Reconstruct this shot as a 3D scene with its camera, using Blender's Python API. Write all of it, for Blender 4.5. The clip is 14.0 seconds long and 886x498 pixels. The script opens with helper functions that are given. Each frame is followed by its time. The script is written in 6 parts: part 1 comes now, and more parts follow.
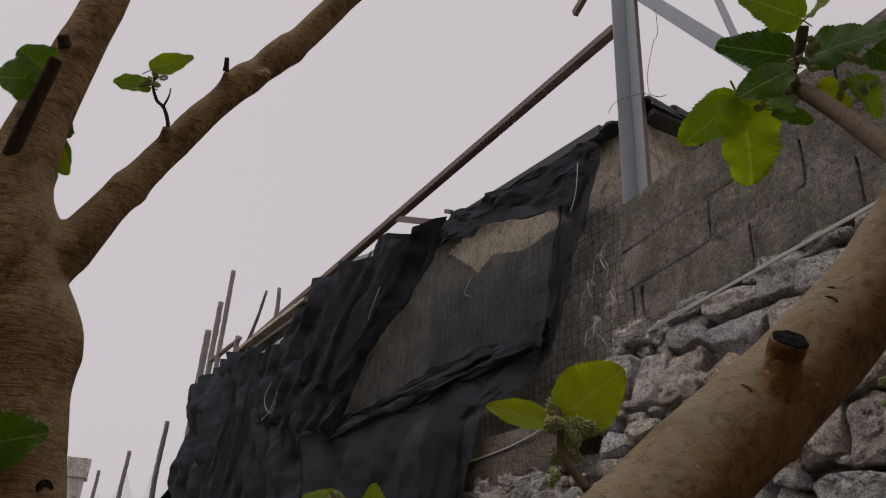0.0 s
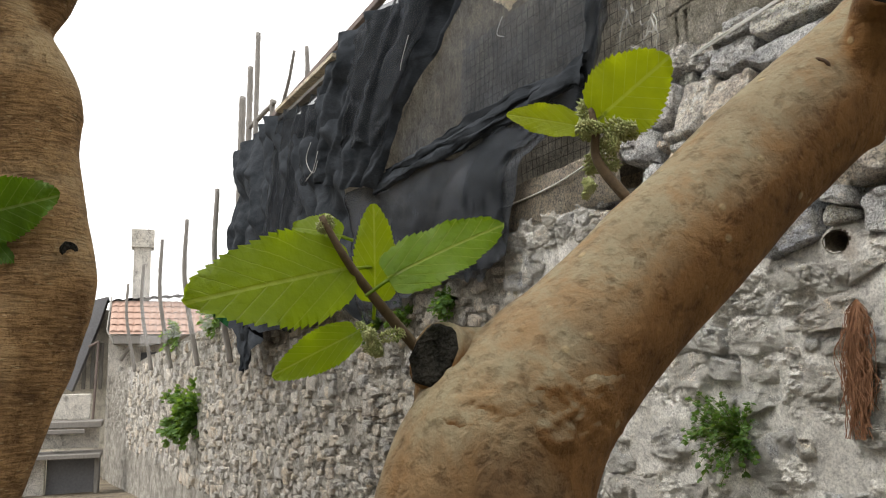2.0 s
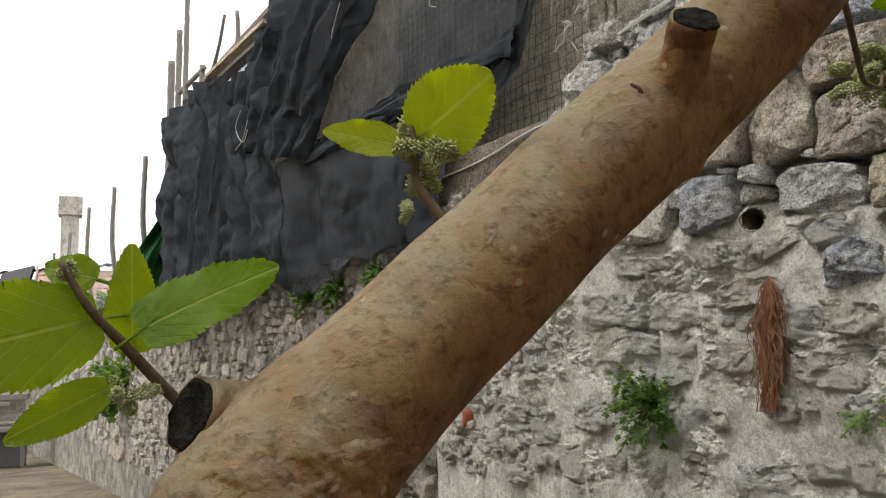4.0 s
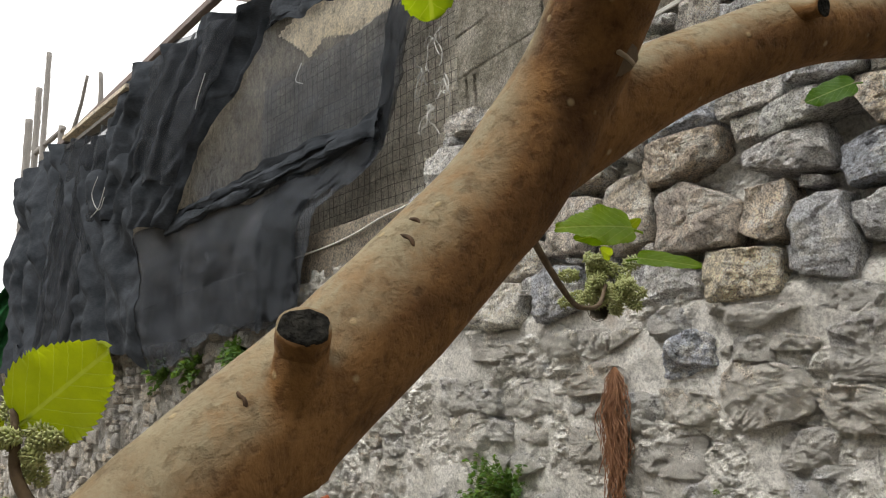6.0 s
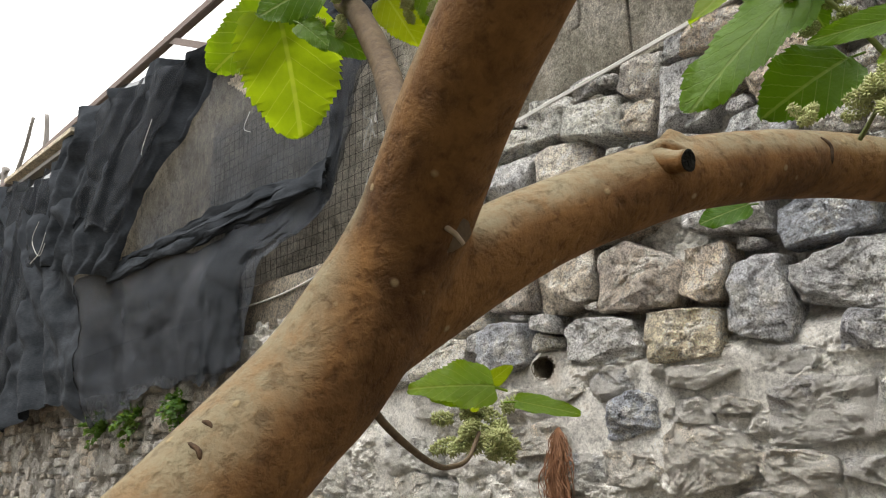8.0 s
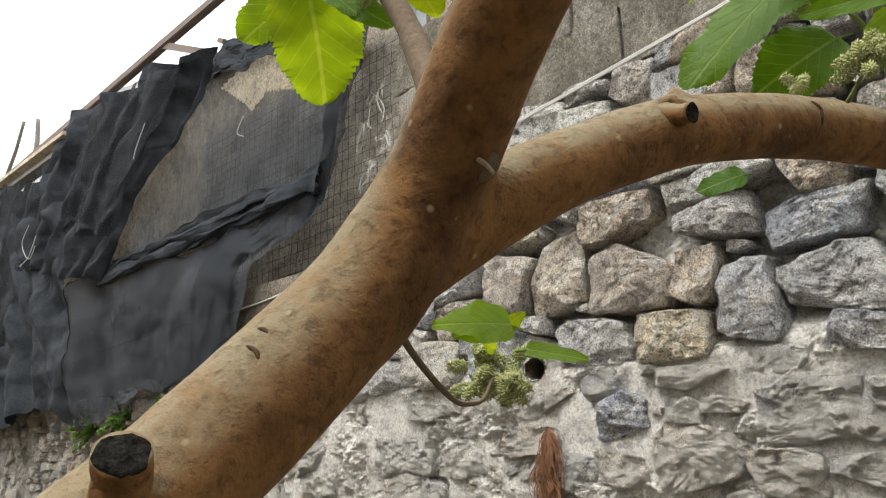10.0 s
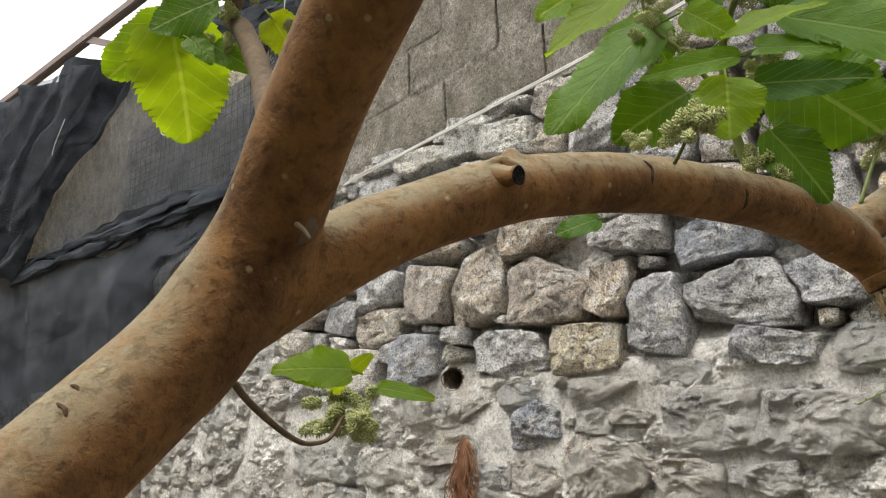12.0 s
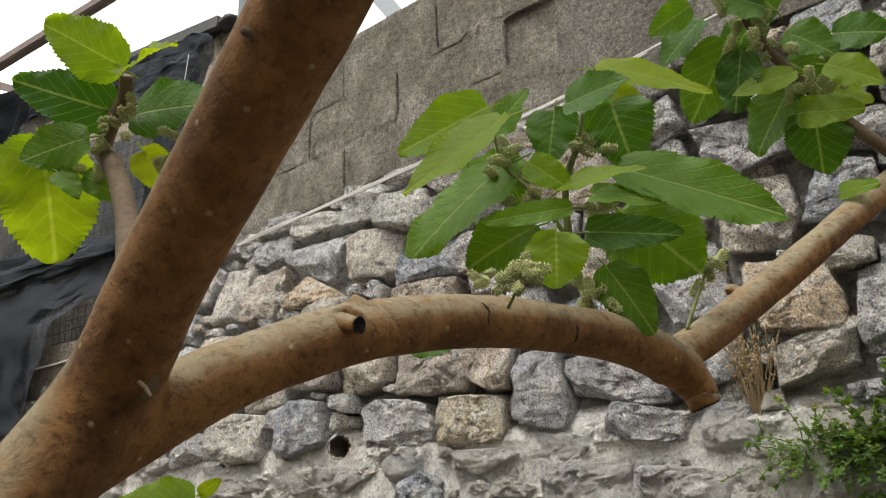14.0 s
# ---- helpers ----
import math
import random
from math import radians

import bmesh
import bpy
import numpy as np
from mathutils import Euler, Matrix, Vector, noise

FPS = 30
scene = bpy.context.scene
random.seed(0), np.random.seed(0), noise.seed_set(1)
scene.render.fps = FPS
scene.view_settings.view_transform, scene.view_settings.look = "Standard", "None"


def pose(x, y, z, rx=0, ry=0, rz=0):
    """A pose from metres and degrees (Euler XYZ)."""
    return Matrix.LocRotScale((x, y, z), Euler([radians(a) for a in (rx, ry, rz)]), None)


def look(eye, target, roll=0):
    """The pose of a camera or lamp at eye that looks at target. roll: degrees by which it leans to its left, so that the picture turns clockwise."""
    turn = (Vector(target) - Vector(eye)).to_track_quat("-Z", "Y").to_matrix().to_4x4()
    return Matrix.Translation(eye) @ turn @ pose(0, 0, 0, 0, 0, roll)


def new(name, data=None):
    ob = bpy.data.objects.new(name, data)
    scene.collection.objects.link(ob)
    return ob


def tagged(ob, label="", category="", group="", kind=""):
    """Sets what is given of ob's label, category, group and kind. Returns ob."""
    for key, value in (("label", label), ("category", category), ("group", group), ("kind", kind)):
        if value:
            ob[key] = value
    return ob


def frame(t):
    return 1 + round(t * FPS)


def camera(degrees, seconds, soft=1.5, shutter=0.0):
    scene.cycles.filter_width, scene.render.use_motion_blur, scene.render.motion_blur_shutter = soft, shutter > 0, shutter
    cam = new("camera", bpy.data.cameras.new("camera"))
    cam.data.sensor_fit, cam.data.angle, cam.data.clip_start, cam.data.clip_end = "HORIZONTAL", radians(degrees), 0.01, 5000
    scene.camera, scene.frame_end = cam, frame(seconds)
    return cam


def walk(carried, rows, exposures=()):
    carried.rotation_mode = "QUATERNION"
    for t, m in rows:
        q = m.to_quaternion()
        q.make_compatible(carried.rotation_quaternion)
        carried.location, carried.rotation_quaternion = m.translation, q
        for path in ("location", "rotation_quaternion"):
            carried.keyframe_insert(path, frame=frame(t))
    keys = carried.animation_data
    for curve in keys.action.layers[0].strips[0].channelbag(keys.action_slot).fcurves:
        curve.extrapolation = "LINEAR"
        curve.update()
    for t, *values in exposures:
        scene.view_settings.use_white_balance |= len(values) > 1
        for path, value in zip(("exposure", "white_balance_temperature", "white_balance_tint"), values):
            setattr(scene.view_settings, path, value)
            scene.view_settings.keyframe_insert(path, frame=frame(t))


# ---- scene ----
import collections

cam = camera(57.0, 14.0, 1.1)
PATH = [
    (0, (2.084, -2.095, 1.519), (0.421, -1.421, 2.403), 2.9),
    (0.5, (2.056, -2.074, 1.521), (0.31, -1.45, 2.271), 1.2),
    (1, (2.033, -2.056, 1.518), (0.203, -1.419, 2.012), 0.3),
    (1.5, (2.034, -2.06, 1.52), (0.186, -1.404, 1.913), -0.8),
    (2, (2.032, -2.061, 1.52), (0.169, -1.401, 1.827), -0.9),
    (4.5, (2.036, -1.982, 1.567), (0.24, -1.14, 1.818), -1.6),
    (5, (2.051, -1.953, 1.594), (0.311, -1.022, 1.917), -2.4),
    (5.5, (2.053, -1.931, 1.607), (0.36, -0.924, 1.954), -2.0),
    (6, (2.056, -1.921, 1.624), (0.395, -0.871, 1.998), -1.8),
    (6.5, (2.062, -1.905, 1.638), (0.425, -0.828, 2.04), -1.9),
    (7, (2.069, -1.888, 1.661), (0.471, -0.772, 2.109), -1.9),
    (7.5, (2.059, -1.879, 1.67), (0.467, -0.761, 2.132), -1.8),
    (8, (2.063, -1.868, 1.677), (0.479, -0.741, 2.147), -2.1),
    (10.5, (2.075, -1.895, 1.64), (0.514, -0.747, 2.136), -1.8),
    (11, (2.095, -1.889, 1.65), (0.533, -0.741, 2.142), -2.4),
    (11.5, (2.106, -1.872, 1.655), (0.587, -0.667, 2.145), -2.8),
    (12, (2.113, -1.871, 1.659), (0.651, -0.599, 2.156), -1.8),
    (12.5, (2.119, -1.86, 1.663), (0.714, -0.527, 2.163), -1.4),
    (13, (2.135, -1.873, 1.679), (0.793, -0.49, 2.213), -1.1),
    (13.5, (2.147, -1.887, 1.693), (0.861, -0.486, 2.312), -0.2),
    (14, (2.167, -1.883, 1.69), (0.903, -0.463, 2.31), -1.7),
]
walk(
    cam,
    [(t, look(eye, target, roll)) for t, eye, target, roll in PATH],
    [(0, -1.58, 6500, 21), (0.5, -1.14, 6500, 18), (0.8, -0.6, 6500, 16), (1.1, -0.04, 6500, 14), (1.5, -0.12, 6500, 13), (2.0, 0.0, 6500, 10), (4.5, -0.22, 6500, 10), (5.0, -0.15, 6500, 10), (6.0, 0.03, 6500, 10), (7.0, 0.24, 6500, 10), (11.0, 0.36, 6500, 10), (13.0, 0.33, 6500, 10), (13.5, 0.2, 6500, 10), (14.0, 0.14, 6500, 10)],
)

# ---- world and light ----
world = bpy.data.worlds.new("world")
scene.world = world
world.use_nodes = True
wn, wl = world.node_tree.nodes, world.node_tree.links
sky = wn.new("ShaderNodeTexSky")
sky.sky_type = "NISHITA"
sky.sun_disc = False
sky.sun_elevation, sky.sun_rotation = radians(61), radians(184)
sky.air_density, sky.dust_density, sky.ozone_density = 1.0, 6.0, 1.0
grey = wn.new("ShaderNodeHueSaturation")
grey.inputs["Saturation"].default_value = 0.12
wl.new(sky.outputs[0], grey.inputs["Color"])
cloud = wn.new("ShaderNodeMix")
cloud.data_type = "RGBA"
cloud.inputs["Factor"].default_value = 0.75
cloud.inputs[7].default_value = (10.1, 10.0, 9.8, 1)
wl.new(grey.outputs[0], cloud.inputs[6])
wl.new(cloud.outputs[2], wn["Background"].inputs["Color"])
wn["Background"].inputs["Strength"].default_value = 0.2
sun = new("sun", bpy.data.lights.new("sun", "SUN"))
sun.data.energy, sun.data.angle, sun.data.color = 1.5, radians(16), (1.0, 0.93, 0.82)
sun.matrix_world = look((0, 0, 10), (0.4, 5.4, 0))


# ---- materials ----
def mat(name, rough=0.8, metal=0.0):
    m = bpy.data.materials.new(name)
    m.use_nodes = True
    b = m.node_tree.nodes["Principled BSDF"]
    b.inputs["Roughness"].default_value, b.inputs["Metallic"].default_value = rough, metal
    return m, m.node_tree.nodes, m.node_tree.links, b


def noise_ramp(m, scale, stops, detail=8, rough=0.6, coord="Object", stretch=(1, 1, 1), distort=0.0):
    """Noise of that scale run through a colour ramp; gives the ramp and the noise."""
    n, l = m.node_tree.nodes, m.node_tree.links
    tc, mp, nz, rp = (n.new("ShaderNode" + k) for k in ("TexCoord", "Mapping", "TexNoise", "ValToRGB"))
    mp.inputs["Scale"].default_value = stretch
    l.new(tc.outputs[coord], mp.inputs[0])
    l.new(mp.outputs[0], nz.inputs["Vector"])
    nz.inputs["Scale"].default_value, nz.inputs["Detail"].default_value = scale, detail
    nz.inputs["Roughness"].default_value, nz.inputs["Distortion"].default_value = rough, distort
    while len(rp.color_ramp.elements) < len(stops):
        rp.color_ramp.elements.new(0.5)
    for e, (p, c) in zip(rp.color_ramp.elements, stops):
        e.position, e.color = p, (*c, 1)
    l.new(nz.outputs["Fac"], rp.inputs[0])
    return rp, nz


def mixed(m, a, b, fac, mode="MIX"):
    x = m.node_tree.nodes.new("ShaderNodeMix")
    x.data_type, x.blend_type = "RGBA", mode
    l = m.node_tree.links
    l.new(a, x.inputs[6])
    if isinstance(b, tuple):
        x.inputs[7].default_value = (*b, 1)
    else:
        l.new(b, x.inputs[7])
    if isinstance(fac, float):
        x.inputs[0].default_value = fac
    else:
        l.new(fac, x.inputs[0])
    return x.outputs[2]


def bumped(m, pairs):
    """Chained bumps: (height socket, strength, distance)."""
    n, l = m.node_tree.nodes, m.node_tree.links
    last = None
    for h, s, d in pairs:
        b = n.new("ShaderNodeBump")
        b.inputs["Strength"].default_value, b.inputs["Distance"].default_value = s, d
        l.new(h, b.inputs["Height"])
        if last:
            l.new(last, b.inputs["Normal"])
        last = b.outputs[0]
    l.new(last, n["Principled BSDF"].inputs["Normal"])


def two_scale(name, coarse, fine, s1, s2, rough=0.85, metal=0.0, bump=0.4, dist=0.004, fac=0.5, stretch=(1, 1, 1)):
    """A surface of two mixed noises, with relief from both."""
    m, n, l, b = mat(name, rough, metal)
    r1, n1 = noise_ramp(m, s1, coarse, 5, stretch=stretch)
    r2, n2 = noise_ramp(m, s2, fine, 8, stretch=stretch)
    l.new(mixed(m, r1.outputs[0], r2.outputs[0], fac), b.inputs["Base Color"])
    bumped(m, [(n1.outputs["Fac"], bump, dist * 3), (n2.outputs["Fac"], bump, dist)])
    return m


def island_random(m):
    return m.node_tree.nodes.new("ShaderNodeNewGeometry").outputs["Random Per Island"]


def object_random(m):
    return m.node_tree.nodes.new("ShaderNodeObjectInfo").outputs["Random"]


def ramp_of(m, value, stops, kind="LINEAR"):
    rp = m.node_tree.nodes.new("ShaderNodeValToRGB")
    rp.color_ramp.interpolation = kind
    while len(rp.color_ramp.elements) < len(stops):
        rp.color_ramp.elements.new(0.5)
    for e, (p, c) in zip(rp.color_ramp.elements, stops):
        e.position, e.color = p, (*c, 1)
    m.node_tree.links.new(value, rp.inputs[0])
    return rp.outputs[0]


def limestone(name, tone, light=1.0, smear=0.0, cast=(1.0, 1.0, 1.0)):
    """Split limestone: each stone a tint of its own, pale weathered crust, ochre stains, pits and cracks."""
    m, n, l, b = mat(name, 0.9)
    b.inputs["Specular IOR Level"].default_value = 0.25
    tints = [(0.0, (0.36, 0.37, 0.395)), (0.16, (0.50, 0.50, 0.50)), (0.32, (0.61, 0.55, 0.47)), (0.48, (0.42, 0.425, 0.445)), (0.62, (0.64, 0.61, 0.565)), (0.76, (0.54, 0.46, 0.37)), (0.88, (0.46, 0.465, 0.475)), (1.0, (0.70, 0.68, 0.64))]
    own = ramp_of(m, tone(m), [(p, tuple(min(0.86, light * v * k) for v, k in zip(c, cast))) for p, c in tints])
    cloud, n1 = noise_ramp(m, 10, [(0.34, (0.66, 0.67, 0.70)), (0.5, (0.97, 0.97, 0.97)), (0.66, (1.2, 1.18, 1.14))], 7, 0.65)
    col = mixed(m, own, cloud.outputs[0], 0.9, "MULTIPLY")
    ochre, n3 = noise_ramp(m, 6.5, [(0.57, (0, 0, 0)), (0.74, (0.75, 0.75, 0.75))], 7, 0.7, distort=0.6)
    col = mixed(m, col, (0.47, 0.34, 0.2), ochre.outputs[0])
    # Pale crust left in ragged sheets.
    pale, n4 = noise_ramp(m, 13, [(0.5, (0, 0, 0)), (0.56, (0.6, 0.6, 0.6))], 10, 0.75, distort=0.4)
    col = mixed(m, col, tuple(min(0.82, v * light) for v in (0.64, 0.625, 0.59)), pale.outputs[0])
    # Dark pits and crevices.
    pit, n5 = noise_ramp(m, 46, [(0.42, (0.4, 0.39, 0.38)), (0.47, (0.97, 0.97, 0.97)), (0.56, (1.2, 1.2, 1.19))], 12, 0.82)
    col = mixed(m, col, pit.outputs[0], 0.9, "MULTIPLY")
    crack = n.new("ShaderNodeTexVoronoi")
    crack.feature = "DISTANCE_TO_EDGE"
    crack.inputs["Scale"].default_value = 13
    tc, warp = n.new("ShaderNodeTexCoord"), n.new("ShaderNodeVectorMath")
    warp.operation = "MULTIPLY_ADD"
    warp.inputs[1].default_value = (0.06, 0.06, 0.06)
    l.new(n3.outputs["Color"], warp.inputs[0])
    l.new(tc.outputs["Object"], warp.inputs[2])
    l.new(warp.outputs[0], crack.inputs["Vector"])
    line = ramp_of(m, crack.outputs["Distance"], [(0.0, (0.35, 0.33, 0.31)), (0.022, (1, 1, 1))])
    col = mixed(m, col, line, 0.55, "MULTIPLY")
    speck, n7 = noise_ramp(m, 190, [(0.41, (0.42, 0.41, 0.40)), (0.49, (1, 1, 1)), (0.59, (1.4, 1.4, 1.38))], 8, 0.82)
    col = mixed(m, col, speck.outputs[0], 1.0, "MULTIPLY")
    if smear:
        lime, n6 = noise_ramp(m, 8, [(0.40, (0, 0, 0)), (0.5, (smear, smear, smear))], 10, 0.7, distort=0.6)
        col = mixed(m, col, (0.66, 0.64, 0.595), lime.outputs[0])
    l.new(col, b.inputs["Base Color"])
    # Flat scales left by the hammer.
    scale_ = n.new("ShaderNodeTexVoronoi")
    scale_.feature = "SMOOTH_F1"
    scale_.inputs["Scale"].default_value, scale_.inputs["Smoothness"].default_value = 30, 0.15
    l.new(tc.outputs["Object"], scale_.inputs["Vector"])
    bumped(m, [(n1.outputs["Fac"], 0.6, 0.02), (scale_.outputs["Distance"], 0.35, 0.010), (n5.outputs["Fac"], 1.0, 0.016), (crack.outputs["Distance"], 0.3, 0.008), (n7.outputs["Fac"], 1.0, 0.013)])
    return m


STONE = limestone("limestone", object_random, 1.42)
STONE_WARM = limestone("ochre_limestone", object_random, 1.34, 0.0, (1.08, 0.95, 0.80))
STONE_BLUE = limestone("blue_grey_limestone", object_random, 1.25, 0.0, (0.93, 0.98, 1.08))
STONE_SMEARED = limestone("limestone_smeared_with_mortar", object_random, 1.35, 0.75)
STONE_HEAP = limestone("limestone_rubble", island_random, 0.98, 0.25, (1.04, 1.0, 0.94))


def cement(name, dark, mid, pale, s1=2.2, s2=26, s3=110, fine=1.0, grit=0):
    """Hand-thrown mortar: uneven, flaked, gritty, with dust and damp stains."""
    m, n, l, b = mat(name, 0.93)
    a, n1 = noise_ramp(m, s1, [(0.38, dark), (0.5, mid), (0.62, pale)], 7, 0.65, distort=0.3)
    c, n2 = noise_ramp(m, s2, [(0.4, (0.34, 0.33, 0.32)), (0.47, (0.97, 0.97, 0.97)), (0.58, (1.28, 1.27, 1.25))], 12, 0.82)
    g, n3 = noise_ramp(m, s3, [(0.4, (0.45, 0.44, 0.43)), (0.5, (1.0, 1.0, 1.0)), (0.6, (1.35, 1.35, 1.33))], 7, 0.75)
    col = mixed(m, mixed(m, a.outputs[0], c.outputs[0], 0.75 * fine, "MULTIPLY"), g.outputs[0], 0.7 * fine, "MULTIPLY")
    st, n4 = noise_ramp(m, 5, [(0.6, (0, 0, 0)), (0.75, (0.7, 0.7, 0.7))], 7, 0.7, stretch=(1, 1, 0.6))
    col = mixed(m, col, (0.36, 0.27, 0.18), st.outputs[0])
    relief = [(n1.outputs["Fac"], 0.6, 0.05), (n2.outputs["Fac"], fine, 0.026), (n3.outputs["Fac"], fine, 0.010)]
    if grit:
        # Coarse sand grains standing out of the binder.
        grain = n.new("ShaderNodeTexVoronoi")
        grain.inputs["Scale"].default_value = grit
        stir = n.new("ShaderNodeVectorMath")
        stir.operation = "MULTIPLY_ADD"
        stir.inputs[1].default_value = (0.05, 0.05, 0.05)
        l.new(n2.outputs["Color"], stir.inputs[0])
        l.new(n.new("ShaderNodeTexCoord").outputs["Object"], stir.inputs[2])
        l.new(stir.outputs[0], grain.inputs["Vector"])
        col = mixed(m, col, ramp_of(m, grain.outputs["Distance"], [(0.1, (1.3, 1.29, 1.26)), (0.35, (1.0, 1.0, 1.0)), (0.62, (0.42, 0.41, 0.39))]), 0.65, "MULTIPLY")
        relief.append((grain.outputs["Distance"], 0.8, -0.006))
    l.new(col, b.inputs["Base Color"])
    bumped(m, relief)
    return m


MORTAR = cement("mortar", (0.64, 0.62, 0.58), (0.80, 0.785, 0.745), (0.88, 0.865, 0.83), 6.0, fine=0.75)
MORTAR_FAR = cement("weathered_mortar", (0.22, 0.205, 0.18), (0.34, 0.32, 0.285), (0.48, 0.46, 0.42), 5.0)
BLOCK = cement("concrete_block", (0.34, 0.315, 0.25), (0.47, 0.44, 0.36), (0.72, 0.68, 0.60), 6.0, 48, 210, 1.1, 140)
RENDERCOAT = cement("cement_render", (0.34, 0.32, 0.275), (0.44, 0.415, 0.36), (0.58, 0.55, 0.48), 5.0, 60, 180, 1.1, 120)
LEDGE = cement("worn_plaster_ledge", (0.58, 0.49, 0.37), (0.74, 0.65, 0.52), (0.82, 0.74, 0.62), 3, 30, 120)
GREYWALL = cement("grey_wall", (0.4, 0.37, 0.31), (0.55, 0.515, 0.44), (0.66, 0.625, 0.54), 4, 35, 110)
PLASTER = cement("cream_plaster", (0.6, 0.52, 0.38), (0.68, 0.6, 0.46), (0.73, 0.66, 0.53), 1.2, 14, 90)
SOIL = cement("soil", (0.1, 0.085, 0.06), (0.17, 0.14, 0.1), (0.24, 0.2, 0.14), 1.0, 9, 60)
def line_w(x):
    """The face of the rubble wall in plan."""
    return -0.13 + 0.135 * x


def obj(name, bm, material, parent=None, label=""):
    me = bpy.data.meshes.new(name)
    bm.to_mesh(me)
    bm.free()
    me.materials.append(material)
    ob = new(name, me)
    ob.parent = parent
    if label:
        ob["label"] = label
    return ob


def smooth(ob):
    ob.data.polygons.foreach_set("use_smooth", [True] * len(ob.data.polygons))
    return ob


def rod_into(bm, a, b, w, d=None, round_=0):
    """A bar from a to b, w by d across; round_: number of sides of a round one."""
    a, b = Vector(a), Vector(b)
    d = d or w
    z = (b - a).normalized()
    x = z.cross(Vector((0, 0, 1)) if abs(z.z) < 0.95 else Vector((0, 1, 0))).normalized()
    y = z.cross(x)
    if round_:
        ring = [(math.cos(2 * math.pi * k / round_) * w / 2, math.sin(2 * math.pi * k / round_) * d / 2) for k in range(round_)]
    else:
        ring = [(-w / 2, -d / 2), (w / 2, -d / 2), (w / 2, d / 2), (-w / 2, d / 2)]
    lo, hi = ([bm.verts.new(p + x * u + y * v) for u, v in ring] for p in (a, b))
    n = len(ring)
    for k in range(n):
        bm.faces.new((lo[k], lo[(k + 1) % n], hi[(k + 1) % n], hi[k]))
    bm.faces.new(lo[::-1])
    bm.faces.new(hi)


def box_into(bm, lo, hi):
    x0, y0, z0 = lo
    x1, y1, z1 = hi
    v = [bm.verts.new(p) for p in ((x0, y0, z0), (x1, y0, z0), (x1, y1, z0), (x0, y1, z0), (x0, y0, z1), (x1, y0, z1), (x1, y1, z1), (x0, y1, z1))]
    for f in ((3, 2, 1, 0), (4, 5, 6, 7), (0, 1, 5, 4), (1, 2, 6, 5), (2, 3, 7, 6), (3, 0, 4, 7)):
        bm.faces.new([v[k] for k in f])


def spline(points, step):
    """Catmull-Rom through rows of numbers, about step metres apart."""
    p = [np.array(q, float) for q in points]
    p = [2 * p[0] - p[1], *p, 2 * p[-1] - p[-2]]
    out = []
    for k in range(1, len(p) - 2):
        n = max(2, int(np.linalg.norm(p[k + 1][:3] - p[k][:3]) / step))
        for s in np.linspace(0, 1, n, endpoint=False):
            a, b, c, d = p[k - 1 : k + 3]
            out.append(0.5 * (2 * b + (c - a) * s + (2 * a - 5 * b + 4 * c - d) * s * s + (3 * b - a - 3 * c + d) * s**3))
    return out + [p[-2]]


def tube_into(bm, points, step=0.006, sides=20, lump=0.06, seed=0.0):
    """A tapering round limb through rows of x, y, z, radius, with uneven girth and closed ends."""
    rows = spline(points, step)
    rings, up = [], Vector((0.3, 0.2, 1)).normalized()
    for k, r in enumerate(rows):
        c = Vector(r[:3])
        way = (Vector(rows[min(k + 1, len(rows) - 1)][:3]) - Vector(rows[max(k - 1, 0)][:3])).normalized()
        x = up - way * up.dot(way)
        if x.length < 0.05:
            x = way.orthogonal()
        x.normalize()
        up = x
        y = way.cross(x)
        ring = []
        for j in range(sides):
            a = 2 * math.pi * j / sides
            out = x * math.cos(a) + y * math.sin(a)
            g = 1 + lump * noise.noise(c * 28 + out * 0.8 + Vector((seed, 0, 0))) + 0.4 * lump * noise.noise(c * 90 + out * 2)
            ring.append(bm.verts.new(c + out * r[3] * g))
        rings.append(ring)
    for a, b in zip(rings, rings[1:]):
        for j in range(sides):
            bm.faces.new((a[j], a[(j + 1) % sides], b[(j + 1) % sides], b[j]))
    bm.faces.new(rings[0][::-1])
    bm.faces.new(rings[-1])


# ---- ground ----
bm = bmesh.new()
bmesh.ops.create_grid(bm, x_segments=120, y_segments=120, size=160)
for v in bm.verts:
    v.co.z = 0.06 * min(0, max(-19, v.co.x + 3)) + 0.04 * noise.noise(v.co * 0.7)
tagged(smooth(obj("ground", bm, SOIL)), "bare brown earth at the foot of the stone wall", "ground", kind="structure")


# Unseen plain walls, added behind and beside the tree to block light.
for nm, lo, hi in (("light_block_south", (-5.0, -5.8, -0.4), (5.5, -5.5, 5.0)), ("light_block_east", (5.2, -5.5, -0.4), (5.5, 1.5, 5.0))):
    bm = bmesh.new()
    box_into(bm, lo, hi)
    tagged(obj(nm, bm, GREYWALL), "unseen plain grey wall added to block side light", "wall", kind="structure")


# Terrace held up by the wall.
bm = bmesh.new()
box_into(bm, (-26.0, 0.55, -1.6), (6.9, 14.0, 2.24))
tagged(obj("ground_terrace", bm, SOIL), "earth terrace held up by the stone wall", "ground", kind="structure")


# ---- the rubble wall ----
HOLE = (0.115, 1.905)


def ease(a, b, x):
    t = min(1, max(0, (x - a) / (b - a)))
    return t * t * (3 - 2 * t)


def face_y(x, z):
    """The mean face of the rubble wall: it leans back to meet the block wall above."""
    y = line_w(x)
    if x > -0.9:
        y += (-0.015 - y) * ease(2.2, 2.85, z) * ease(-0.9, -0.6, x)
    return y


